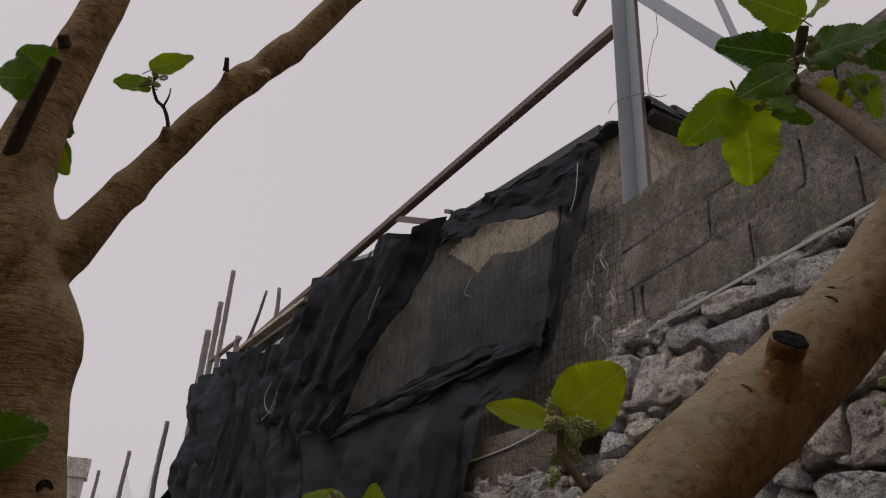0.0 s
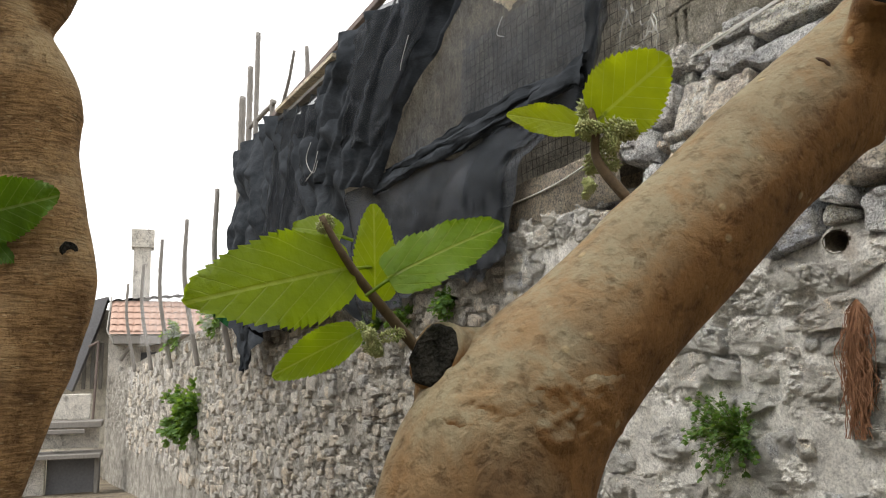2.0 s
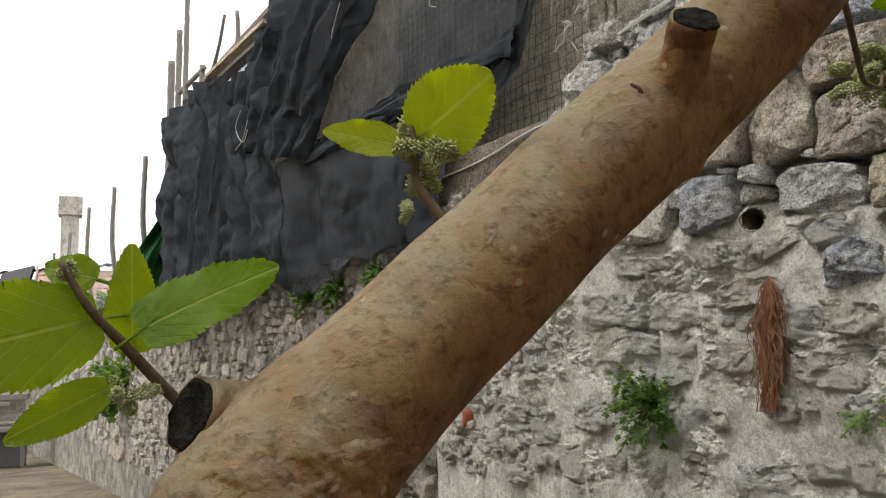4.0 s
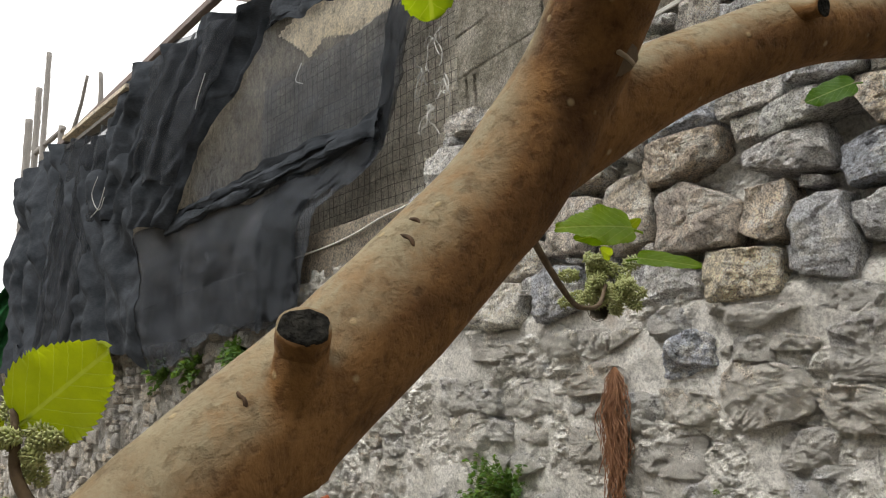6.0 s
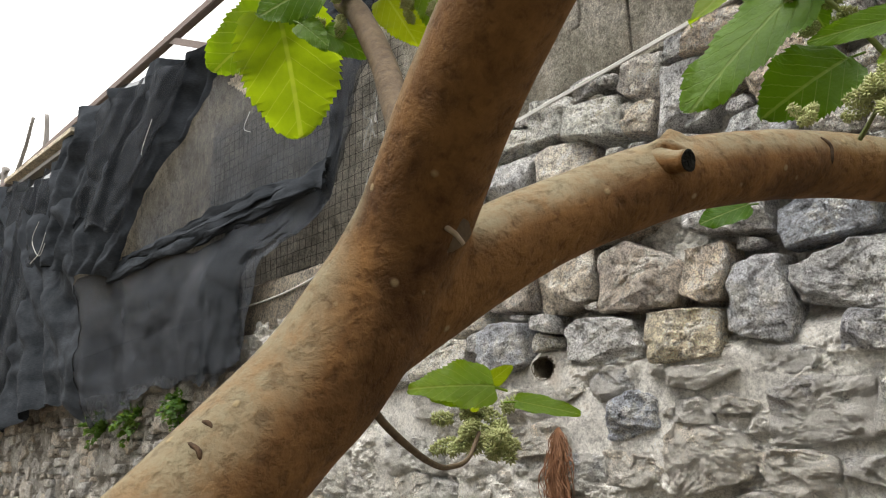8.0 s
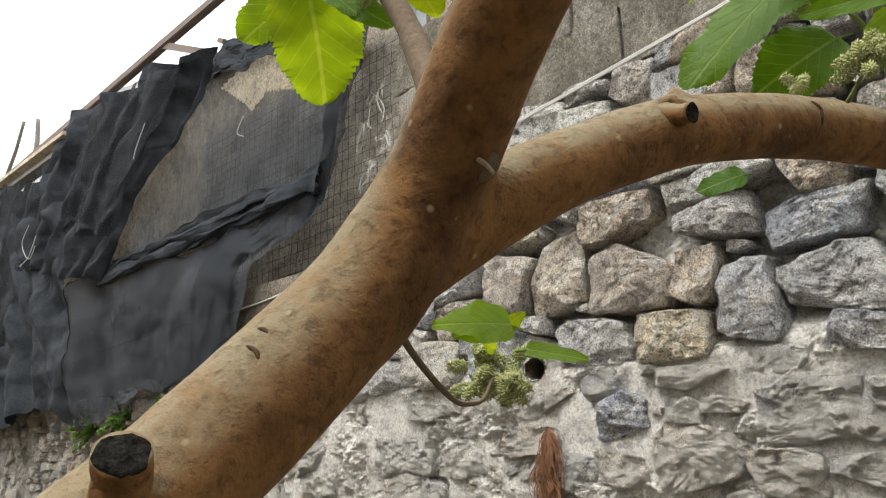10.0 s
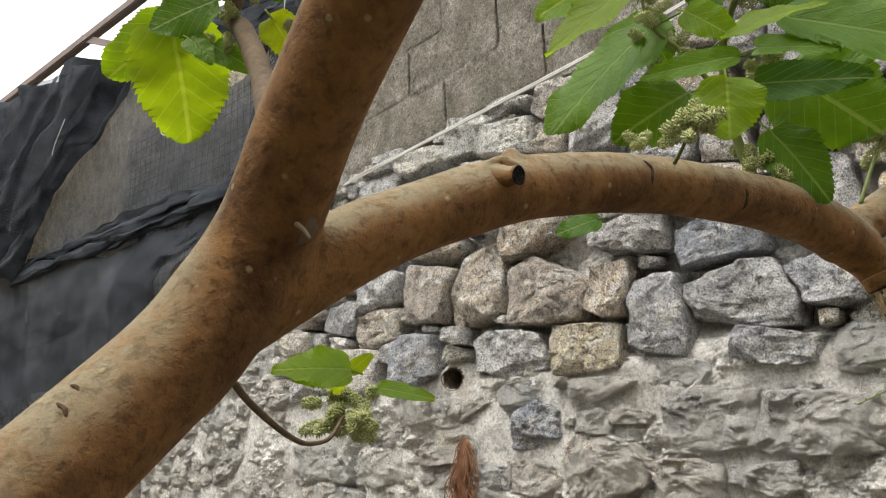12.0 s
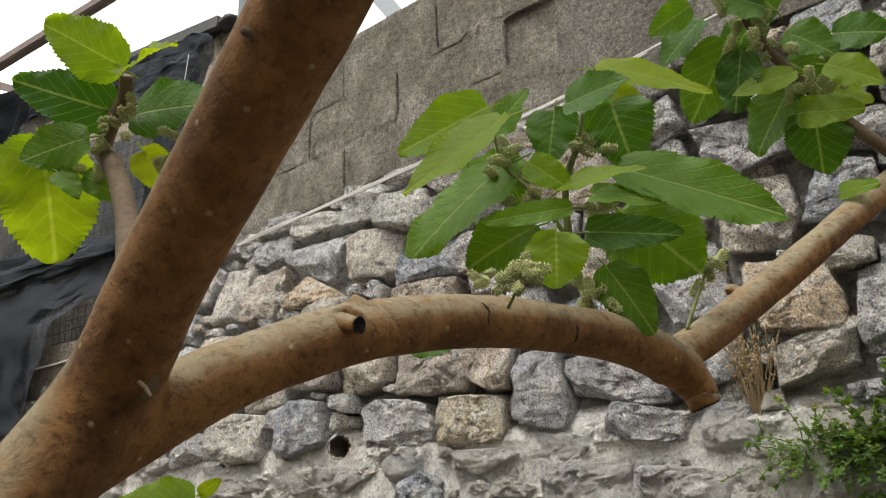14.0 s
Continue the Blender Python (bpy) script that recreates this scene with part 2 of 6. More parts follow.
def dry(x, z):
    """1 where the stones stand bare with open joints, 0 where mortar was thrown over them."""
    edge = 1.93 + 0.05 * noise.noise(Vector((x * 2.5, 0, 7)))
    if x < -0.6:
        edge += 0.5 * ease(-0.6, -1.4, x)
    return ease(edge - 0.05, edge + 0.05, z)


def wall_top(x):
    if x > -0.8:
        return 2.845
    return 2.30 if x > -7.6 else 2.30 + 0.045 * (x + 7.6)


def plates(p, stretch, seed):
    """Uneven broken plates: a height for each cell, with ragged borders."""
    q = Vector((p.x * stretch[0], seed, p.z * stretch[1]))
    q += 0.2 * noise.noise_vector(q * 1.7) + 0.1 * noise.noise_vector(q * 5)
    dist, at = noise.voronoi(q)
    return noise.cell(at[0] * 7.3 + Vector((seed, 0, 0))), min(1.0, (dist[1] - dist[0]) * 6.0)


def mortar_mesh(name, xs, zs, amount, material):
    co, faces = [], []
    for x in xs:
        top = wall_top(x)
        for s in zs:
            z = -1.6 + 4.445 * s
            over, z = max(0.0, z - top), min(z, top)
            p = Vector((x, 0, z))
            d = dry(x, z)
            rough = ease(-0.05, 0.3, noise.fractal(p * 4.3 + Vector((0, 5, 0)), 1.0, 2.0, 3) + 0.5 * d)
            h = 0.020 * noise.fractal(p * 3.1, 1.0, 2.0, 3) + (0.0015 + 0.008 * rough) * noise.fractal(p * 30, 0.7, 2.1, 4)
            if z > 0.3:
                a, ea = plates(p, (6, 9), 1.0)
                b, eb = plates(p, (14, 19), 4.0)
                c, ec = plates(p, (34, 42), 9.0)
                h += (0.013 * a * ea + 0.017 * b * eb + 0.010 * c * ec) * rough
            near = ease(0.035, 0.1, math.hypot((x - HOLE[0]) / 1.25, z - HOLE[1]))
            h, d = h * near - 0.004 * (1 - near), d * near
            co.append((x, face_y(x, z) + 0.085 * d - h * amount * (1 - 0.25 * d) + 0.4 * over, z))
    n = len(zs)
    for a in range(len(xs) - 1):
        for b in range(n - 1):
            k = a * n + b
            if math.hypot((co[k][0] - HOLE[0]) / 1.25, co[k][2] - HOLE[1]) > 0.036:
                faces.append((k, k + n, k + n + 1, k + 1))
    me = bpy.data.meshes.new(name)
    me.from_pydata(co, [], faces)
    me.materials.append(material)
    return me


def zsteps(low, step, top=2.845):
    """Fractions of the height: coarse below low, fine above."""
    a = (low + 1.6) / (top + 1.6)
    return [*np.linspace(0, a, 8, endpoint=False), *np.linspace(a, 1, int((top - low) / step))]


wall_rubble = new("wall_rubble", mortar_mesh("wall_rubble", np.arange(-1.8, 2.75, 0.0068), zsteps(1.0, 0.0068), 1.0, MORTAR))
tagged(wall_rubble, "old retaining wall of grey limestone rubble and pale mortar", "wall", kind="structure")
wall_far = new("wall_rubble_far", mortar_mesh("wall_rubble_far", np.arange(-26.2, -1.78, 0.05), zsteps(0.2, 0.04), 1.5, MORTAR_FAR))
tagged(wall_far, "rubble retaining wall running on towards the houses", "wall", kind="structure")
bm = bmesh.new()
box_into(bm, (-1.8, 0.16, -1.6), (2.75, 0.5, 2.84))
tagged(obj("wall_core", bm, MORTAR), "rubble core behind the stone facing", "wall", kind="structure")


def joints(seeds, box):
    """Outlines of stones (x, z, half breadth, half height) that butt against their neighbours inside a box (x0, z0, x1, z1)."""
    x0, z0, x1, z1 = box
    grid = collections.defaultdict(list)
    for k, (sx, sz, _, _) in enumerate(seeds):
        grid[int(sx // 0.3), int(sz // 0.3)].append(k)
    for i, (sx, sz, w, h) in enumerate(seeds):
        g = random.Random(int(sx * 1000) * 7919 + int(sz * 1000))
        poly = []
        turn = g.uniform(-0.3, 0.3)
        for cu, cv in ((-1, -1), (1, -1), (1, 1), (-1, 1)):
            # Corners knocked off by various amounts.
            cut = g.choice((0.06, 0.2, 0.4, 0.6))
            for a, b in ((1.25, 1.25 * (1 - cut * g.uniform(0.5, 1))), (1.25 * (1 - cut * g.uniform(0.5, 1)), 1.25)):
                poly.append((sx + cu * w * a + cv * h * b * -turn, sz + cv * h * b + cu * w * a * turn))
        poly.sort(key=lambda p: math.atan2((p[1] - sz) / h, (p[0] - sx) / w))
        gx, gz = int(sx // 0.3), int(sz // 0.3)
        for j in [k for u in range(-2, 3) for v in range(-2, 3) for k in grid.get((gx + u, gz + v), ())]:
            ox, oz, ow, oh = seeds[j]
            if j == i or abs(ox - sx) > 1.3 * (w + ow) or abs(oz - sz) > 1.3 * (h + oh):
                continue
            apart_x, apart_z = abs(ox - sx) - w - ow, abs(oz - sz) - h - oh
            tilt = 0.8 * noise.noise(Vector((sx + ox, 3.0, sz + oz)) * 6)
            if apart_x > apart_z:
                way = math.copysign(1, ox - sx)
                px, pz, nx, nz = sx + way * (w + apart_x / 2), (sz + oz) / 2, way, tilt * way
            else:
                way = math.copysign(1, oz - sz)
                px, pz, nx, nz = (sx + ox) / 2, sz + way * (h + apart_z / 2), tilt * way, way
            poly = clipped(poly, nx, nz, nx * px + nz * pz)
        for nx, nz, c in ((-1, 0, -x0), (1, 0, x1), (0, -1, -z0), (0, 1, z1)):
            poly = clipped(poly, nx, nz, c)
        if len(poly) >= 3:
            yield (sx, sz, w, h), poly


def clipped(poly, nx, nz, c):
    """The part of a convex outline where nx * x + nz * z <= c."""
    out = []
    for a, b in zip(poly, poly[1:] + poly[:1]):
        da, db = nx * a[0] + nz * a[1] - c, nx * b[0] + nz * b[1] - c
        if da <= 0:
            out.append(a)
        if da * db < 0:
            t = da / (da - db)
            out.append((a[0] + (b[0] - a[0]) * t, a[1] + (b[1] - a[1]) * t))
    return out


def stone_data(rng, poly, gap, bulge, depth, count, rings, jag=1.0):
    """Vertices and faces of one split stone about its middle, its few flat facets towards -y."""
    cx, cz = np.mean([p[0] for p in poly]), np.mean([p[1] for p in poly])
    edge = []
    total = sum(math.dist(a, b) for a, b in zip(poly, poly[1:] + poly[:1]))
    step = total / count
    for a, b in zip(poly, poly[1:] + poly[:1]):
        n = max(1, round(math.dist(a, b) / step))
        edge += [(a[0] + (b[0] - a[0]) * k / n - cx, a[1] + (b[1] - a[1]) * k / n - cz) for k in range(n)]
    m = len(edge)
    if count > 20:
        edge = [((edge[k - 1][0] + 6 * edge[k][0] + edge[(k + 1) % m][0]) / 8, (edge[k - 1][1] + 6 * edge[k][1] + edge[(k + 1) % m][1]) / 8) for k in range(m)]
    size = math.sqrt(abs(sum(a[0] * b[1] - b[0] * a[1] for a, b in zip(edge, edge[1:] + edge[:1]))) / 2)
    shift = Vector((rng.uniform(0, 99), rng.uniform(0, 99), rng.uniform(0, 99)))
    # A front that leans a little, and flat breaks slanting away from it to the rim.
    lean_x, lean_z = rng.uniform(-0.25, 0.25), rng.uniform(-0.12, 0.28)
    breaks = []
    turn = rng.uniform(0, 6.28)
    for k in range(6):
        a = turn + k * 1.05 + rng.uniform(-0.4, 0.4)
        u, v = math.cos(a), math.sin(a)
        reach = max(p[0] * u + p[1] * v for p in edge)
        breaks.append((u, v, reach * rng.uniform(0.4, 0.95), rng.choice((0.2, 0.4, 0.7, 1.2))))
    k1 = 1 - gap / max(size * 0.5, 0.02)
    co = []
    levels = [(1.0, depth), (1.0, 0.1 * bulge)] + [(s, None) for s in [0.985, *np.linspace(0.93, 0.1, rings)]]
    for s, y in levels:
        for x, z in edge:
            p = Vector((x, 0, z))
            rough = 1 + 0.05 * jag * noise.noise(p * (3.0 / size) + shift) + 0.05 * jag * noise.noise(p * (9 / size) + shift) + 0.035 * noise.noise(p * (25 / size) + shift)
            u, v = x * k1 * s * rough, z * k1 * s * rough
            if y is None:
                q = Vector((u, 0, v))
                high = bulge - lean_x * u - lean_z * v
                for a, b, start, slope in breaks:
                    high = min(high, bulge - slope * (a * u + b * v - start))
                high = max(high, 0.4 * bulge)
                if s > 0.95:
                    high -= 0.003 + 0.05 * bulge
                if count > 20:
                    step_, rim = plates(q + shift * 0.07, (17, 23), 2.0)
                    high += 0.006 * jag * step_ * rim + 0.006 * noise.noise(q * 16 + shift) + 0.004 * noise.fractal(q * 60 + shift, 0.6, 2.0, 3)
                else:
                    high += bulge * (0.2 * noise.noise(q * (3.5 / size) + shift) + 0.2 * noise.noise(q * (20 / size) + shift))
                yy = -high
            else:
                yy = y
            co.append((u, yy, v))
    mid = len(co)
    co.append((0, np.mean([c[1] for c in co[-m:]]), 0))
    faces = []
    for r in range(len(levels) - 1):
        for k in range(m):
            a, b = r * m + k, r * m + (k + 1) % m
            faces.append((a, b, b + m, a + m))
    r = (len(levels) - 1) * m
    faces += [(r + k, r + (k + 1) % m, mid) for k in range(m)]
    return (cx, cz), co, faces


rng = random.Random(5)
# The larger stones, course by course: x, z, half their breadth and half their height.
LOW_BARE = [
    (1.07, 2.03, 0.137, 0.088), (0.84, 2.02, 0.079, 0.118), (0.705, 2.11, 0.07, 0.068), (0.50, 2.14, 0.162, 0.135), (0.24, 2.19, 0.108, 0.12),
    (0.01, 2.20, 0.12, 0.115), (-0.22, 2.25, 0.096, 0.07), (-0.22, 2.11, 0.112, 0.066), (-0.03, 1.98, 0.122, 0.092), (0.345, 1.97, 0.155, 0.09),
    (0.61, 1.96, 0.122, 0.09), (0.46, 2.33, 0.125, 0.06), (0.80, 2.245, 0.112, 0.058), (1.03, 2.18, 0.134, 0.064), (1.30, 2.04, 0.086, 0.066),
    (0.05, 2.355, 0.10, 0.042), (0.26, 2.36, 0.075, 0.04), (-0.41, 2.17, 0.08, 0.06), (-0.34, 1.96, 0.136, 0.085),
]
HIGH_BARE = [
    (-0.09, 2.59, 0.15, 0.085), (0.20, 2.55, 0.128, 0.105), (-0.32, 2.49, 0.10, 0.12), (-0.51, 2.52, 0.085, 0.13), (-0.02, 2.45, 0.14, 0.05),
    (0.46, 2.46, 0.12, 0.064), (0.35, 2.67, 0.112, 0.07), (0.13, 2.735, 0.108, 0.078), (-0.11, 2.735, 0.13, 0.052), (-0.36, 2.69, 0.115, 0.06),
    (0.70, 2.46, 0.112, 0.07), (0.70, 2.64, 0.105, 0.1), (0.52, 2.60, 0.06, 0.06), (0.55, 2.75, 0.08, 0.06), (0.85, 2.36, 0.12, 0.045),
]
EAST_BARE = [
    (1.48, 2.56, 0.124, 0.072), (1.48, 2.37, 0.10, 0.098), (1.69, 2.38, 0.08, 0.068), (1.72, 2.12, 0.06, 0.086), (1.56, 2.01, 0.095, 0.045),
    (1.29, 2.24, 0.10, 0.095), (1.53, 2.17, 0.10, 0.075), (1.31, 2.69, 0.05, 0.065), (1.74, 2.75, 0.08, 0.055), (1.25, 2.42, 0.09, 0.06), (1.02, 2.60, 0.12, 0.09), (1.08, 2.43, 0.07, 0.05),
]
SUNK = [
    (0.96, 1.74, 0.132, 0.082), (1.22, 1.71, 0.122, 0.075), (1.14, 1.90, 0.113, 0.05), (0.44, 1.74, 0.07, 0.056), (0.67, 1.63, 0.112, 0.08), (0.05, 1.69, 0.15, 0.055),
    (0.67, 1.82, 0.106, 0.038), (-0.37, 1.82, 0.13, 0.05), (0.89, 1.58, 0.092, 0.055), (1.09, 1.58, 0.09, 0.05), (1.36, 1.87, 0.07, 0.056),
]


WARM = {LOW_BARE[k] for k in (3, 4, 10, 11)} | {HIGH_BARE[k] for k in (2, 4)} | {EAST_BARE[6]}
BLUE = {LOW_BARE[k] for k in (1, 8, 13, 14)} | {HIGH_BARE[5]} | {EAST_BARE[k] for k in (2, 5, 8)} | {SUNK[k] for k in (2, 3)}


def free(x, z, w, h, others, slack):
    return all(abs(x - a) > (w + c) * slack or abs(z - b) > (h + d) * slack for a, b, c, d in others)


seeds = LOW_BARE + HIGH_BARE + EAST_BARE + SUNK + [(*HOLE, 0.075, 0.055)]
for tries, sizes, slack in ((2500, (0.09, 0.11, 0.13), 0.95), (5000, (0.055, 0.07, 0.085), 0.92), (9000, (0.025, 0.035, 0.045), 0.9)):
    for _ in range(tries):
        x, z = rng.uniform(-1.75, 2.6), rng.uniform(0.95, 2.83)
        w = rng.choice(sizes)
        h = w * rng.uniform(0.5, 0.85)
        if x < -1.0:
            w, h = w * 0.6, h * 0.6
        if z < wall_top(x) - 0.03 and free(x, z, w, h, seeds, slack):
            seeds.append((x, z, w, h))
for (sx, sz, w, h), poly in joints(seeds, (-1.78, 0.9, 2.7, 2.835)):
    if (sx, sz) == HOLE or max(p[1] for p in poly) > wall_top(sx) + 0.004:
        continue
    d = dry(sx, sz)
    big = w > 0.05
    if d < 0.5 and (sx, sz, w, h) not in SUNK and rng.random() < (0.2 if big or sx < -1 else 0.75):
        continue
    if d > 0.5:
        gap, bulge, depth = rng.uniform(-0.002, 0.005), rng.uniform(0.035, 0.065) * (1 if big else 0.6), 0.13
    else:
        gap, bulge, depth = rng.uniform(-0.012, 0.004), (rng.uniform(0.036, 0.048) if (sx, sz, w, h) in SUNK else rng.uniform(0.018, 0.036)), 0.05
    (cx, cz), co, faces = stone_data(rng, poly, gap, bulge, depth, 44 if big else 26, 11 if big else 6, 1.2 if d > 0.5 else 1.8)
    me = bpy.data.meshes.new("stone")
    me.from_pydata(co, [], faces)
    kind_ = STONE_WARM if (sx, sz, w, h) in WARM else STONE_BLUE if (sx, sz, w, h) in BLUE else STONE if d > 0.5 else STONE_SMEARED
    me.materials.append(kind_)
    st = new("stone", me)
    st.parent = wall_rubble
    st.location = (cx, face_y(cx, cz) + (rng.uniform(0.008, 0.025) if d > 0.5 else rng.uniform(0.004, 0.014)), cz)
    slope = (face_y(cx, cz + 0.05) - face_y(cx, cz - 0.05)) / 0.1
    st.rotation_euler = (-math.atan(slope), 0, math.atan(0.135))

# The round weep hole, its inside shade put into a dark soil colour.
bm = bmesh.new()
rings = []
for r, y in [(0.052, 0.03), (0.039, 0.010), (0.035, 0.002), (0.0335, 0.02), (0.032, 0.255)]:
    rings.append([bm.verts.new((1.25 * r * math.cos(a) * (1 + 0.06 * math.sin(3 * a)), y + 0.2 * r * math.cos(a), r * math.sin(a))) for a in np.linspace(0, 2 * math.pi, 24, endpoint=False)])
for a, b in zip(rings, rings[1:]):
    for k in range(24):
        bm.faces.new((a[k], b[k], b[(k + 1) % 24], a[(k + 1) % 24]))
bm.faces.new(rings[-1][::-1])
bmesh.ops.recalc_face_normals(bm, faces=bm.faces)
pipe = smooth(obj("weep_hole", bm, SOIL, wall_rubble, "round drain hole bedded in mortar"))
pipe.location = (HOLE[0], face_y(*HOLE) - 0.001, HOLE[1])

# Small rough stones of the far stretch, too many to count.
rng = random.Random(8)
far_seeds = []
for band, r in (((-4.2, -1.8), 0.04), ((-9.5, -4.2), 0.055), ((-18.0, -9.5), 0.10)):
    mine, near = [], collections.defaultdict(list)
    for _ in range(7000):
        x, z = rng.uniform(*band), rng.uniform(0.1, 2.28)
        w = r * rng.choice((0.6, 1.0, 1.5))
        h = w * rng.uniform(0.5, 0.9)
        if free(x, z, w, h, [q for k in (-1, 0, 1) for q in near[int(x // 0.3) + k]], 0.9):
            mine.append((x, z, w, h))
            near[int(x // 0.3)].append(mine[-1])
    far_seeds += mine
co, faces = [], []
for (sx, sz, w, h), poly in joints(far_seeds, (-18.0, 0.0, -1.8, 2.29)):
    (cx, cz), c, f = stone_data(rng, poly, rng.uniform(-0.004, 0.012), rng.uniform(0.01, 0.045), 0.05, 12, 3, 3.0)
    if max(p[1] for p in poly) > wall_top(sx):
        continue
    k = len(co)
    y0 = face_y(cx, cz) + rng.uniform(-0.02, 0.035)
    co += [(x + cx, y + y0 + 0.135 * x, z + cz) for x, y, z in c]
    faces += [tuple(i + k for i in q) for q in f]
me = bpy.data.meshes.new("rubble_stones")
me.from_pydata(co, [], faces)
me.materials.append(STONE_HEAP)
heap = new("rubble_stones", me)
heap.parent = wall_far
tagged(heap, "small broken limestone pieces bedded in mortar", kind="stuff")

# ---- the block wall on top ----
wall_block = new("wall_block")
tagged(wall_block, "weathered hollow concrete block wall on the rubble wall", "wall", kind="structure")
bm = bmesh.new()
box_into(bm, (-0.815, 0.022, 2.83), (3.0, 0.2, 3.50))
obj("mortar_bed", bm, BLOCK, wall_block, "grey mortar bed between the blocks")


bm = bmesh.new()
box_into(bm, (-0.82, 0.012, 2.2), (-0.572, 0.2, 2.846))
bmesh.ops.subdivide_edges(bm, edges=bm.edges[:], cuts=14, use_grid_fill=True)
for v in bm.verts:
    v.co.y += 0.010 * noise.fractal(v.co * 14, 0.8, 2.0, 4)
smooth(obj("pier", bm, GREYWALL, wall_block, "rough grey pier under the block wall"))


def rough_box(lo, hi, cut, amp, rough=30.0):
    """A block with worn arrises and a pitted front."""
    bm = bmesh.new()
    box_into(bm, lo, hi)
    bmesh.ops.bevel(bm, geom=bm.edges[:], offset=0.0025, segments=1, affect="EDGES")
    bmesh.ops.subdivide_edges(bm, edges=[e for e in bm.edges if e.calc_length() > 0.05], cuts=cut, use_grid_fill=True)
    c = Vector(((lo[0] + hi[0]) * 7, hi[1], lo[2] * 13))
    for v in bm.verts:
        v.co.y += amp * noise.noise(v.co * rough + c) + amp * noise.noise(v.co * rough * 0.3 + c)
        v.co.x += 0.5 * amp * noise.noise(v.co * rough + c * 2)
        v.co.z += 0.5 * amp * noise.noise(v.co * rough - c)
    return bm


OPEN = {(0, 0.0), (0, 0.5), (1, -0.21), (1, 0.29), (1, 0.79), (2, 0.49)}
rng = random.Random(3)
for course, first in enumerate((0.0, -0.21, -0.01)):
    z0 = 2.85 + 0.2 * course
    for k in range(-2, 2):
        a, b = first + 0.5 * k, first + 0.5 * (k + 1)
        a = max(a, -0.655 if course == 0 else -0.82)
        if b - a < 0.06:
            continue
        ga = 0.006 if (course, round(first + 0.5 * k, 2)) in OPEN else 0.001
        gb = 0.006 if (course, round(b, 2)) in OPEN else 0.001
        out = rng.uniform(-0.003, 0.002)
        blk = obj("concrete_block", rough_box((a + ga, out, z0 + 0.0015), (b - gb, 0.19, z0 + 0.1985), 7, 0.0035), BLOCK, wall_block)
        smooth(blk)
for x0, x1 in ((-0.82, -0.765), (-0.745, -0.70), (-0.68, -0.662)):
    smooth(obj("concrete_block", rough_box((x0, 0.004, 2.853), (x1, 0.19, 3.045), 2, 0.003), BLOCK, wall_block, "broken narrow block rib beside an open core"))
# Joints that are still filled.
bm = bmesh.new()
for course in range(4):
    x = -0.82
    while x < 0.97:
        w = rng.uniform(0.05, 0.3)
        if rng.random() < 0.9:
            h = rng.uniform(0.005, 0.02)
            box_into(bm, (x, 0.001 + rng.uniform(-0.003, 0.002), 2.85 + 0.2 * course - h), (min(x + w, 0.97), 0.03, 2.85 + 0.2 * course + h * rng.uniform(0.4, 1)))
        x += w
bmesh.ops.subdivide_edges(bm, edges=[e for e in bm.edges if e.calc_length() > 0.03], cuts=4, use_grid_fill=True)
for v in bm.verts:
    v.co += 0.004 * noise.noise_vector(v.co * 40)
tagged(obj("joint_mortar", bm, BLOCK, wall_block, "grey pointing left in the block joints"), kind="stuff")
# Roughcast over the rest, and a rounded capping.
xs, zs = np.arange(0.99, 3.0, 0.012), np.arange(2.84, 3.46, 0.012)
co = [(x, -0.004 - 0.005 * noise.fractal(Vector((x, 0, z)) * 14, 0.8, 2.0, 4) - 0.004 * ease(0.99, 1.05, x), z) for x in xs for z in zs]
n = len(zs)
me = bpy.data.meshes.new("roughcast")
me.from_pydata(co, [], [(a * n + b, a * n + n + b, a * n + n + b + 1, a * n + b + 1) for a in range(len(xs) - 1) for b in range(n - 1)])
me.materials.append(RENDERCOAT)
rc = smooth(new("roughcast", me))
rc.parent = wall_block
rc["label"] = "coarse grey roughcast render"
xs = np.arange(-0.825, 3.0, 0.02)
prof = [(0.006, 3.45), (0.002, 3.458), (0.0, 3.485), (0.002, 3.508), (0.012, 3.516), (0.12, 3.518), (0.195, 3.51), (0.2, 3.45)]
co = [(x + 0.004 * noise.noise(Vector((x * 20, y * 20, z * 20))), y + 0.004 * noise.noise(Vector((x * 12, y * 9, z * 9))), z + 0.005 * noise.noise(Vector((x * 7, y * 11, 3)))) for x in xs for y, z in prof]
n = len(prof)
me = bpy.data.meshes.new("capping")
me.from_pydata(co, [], [(a * n + b, a * n + n + b, a * n + n + b + 1, a * n + b + 1) for a in range(len(xs) - 1) for b in range(n - 1)] + [tuple(range(n))[::-1]])
me.materials.append(BLOCK)
cap = smooth(new("capping", me))
cap.parent = wall_block
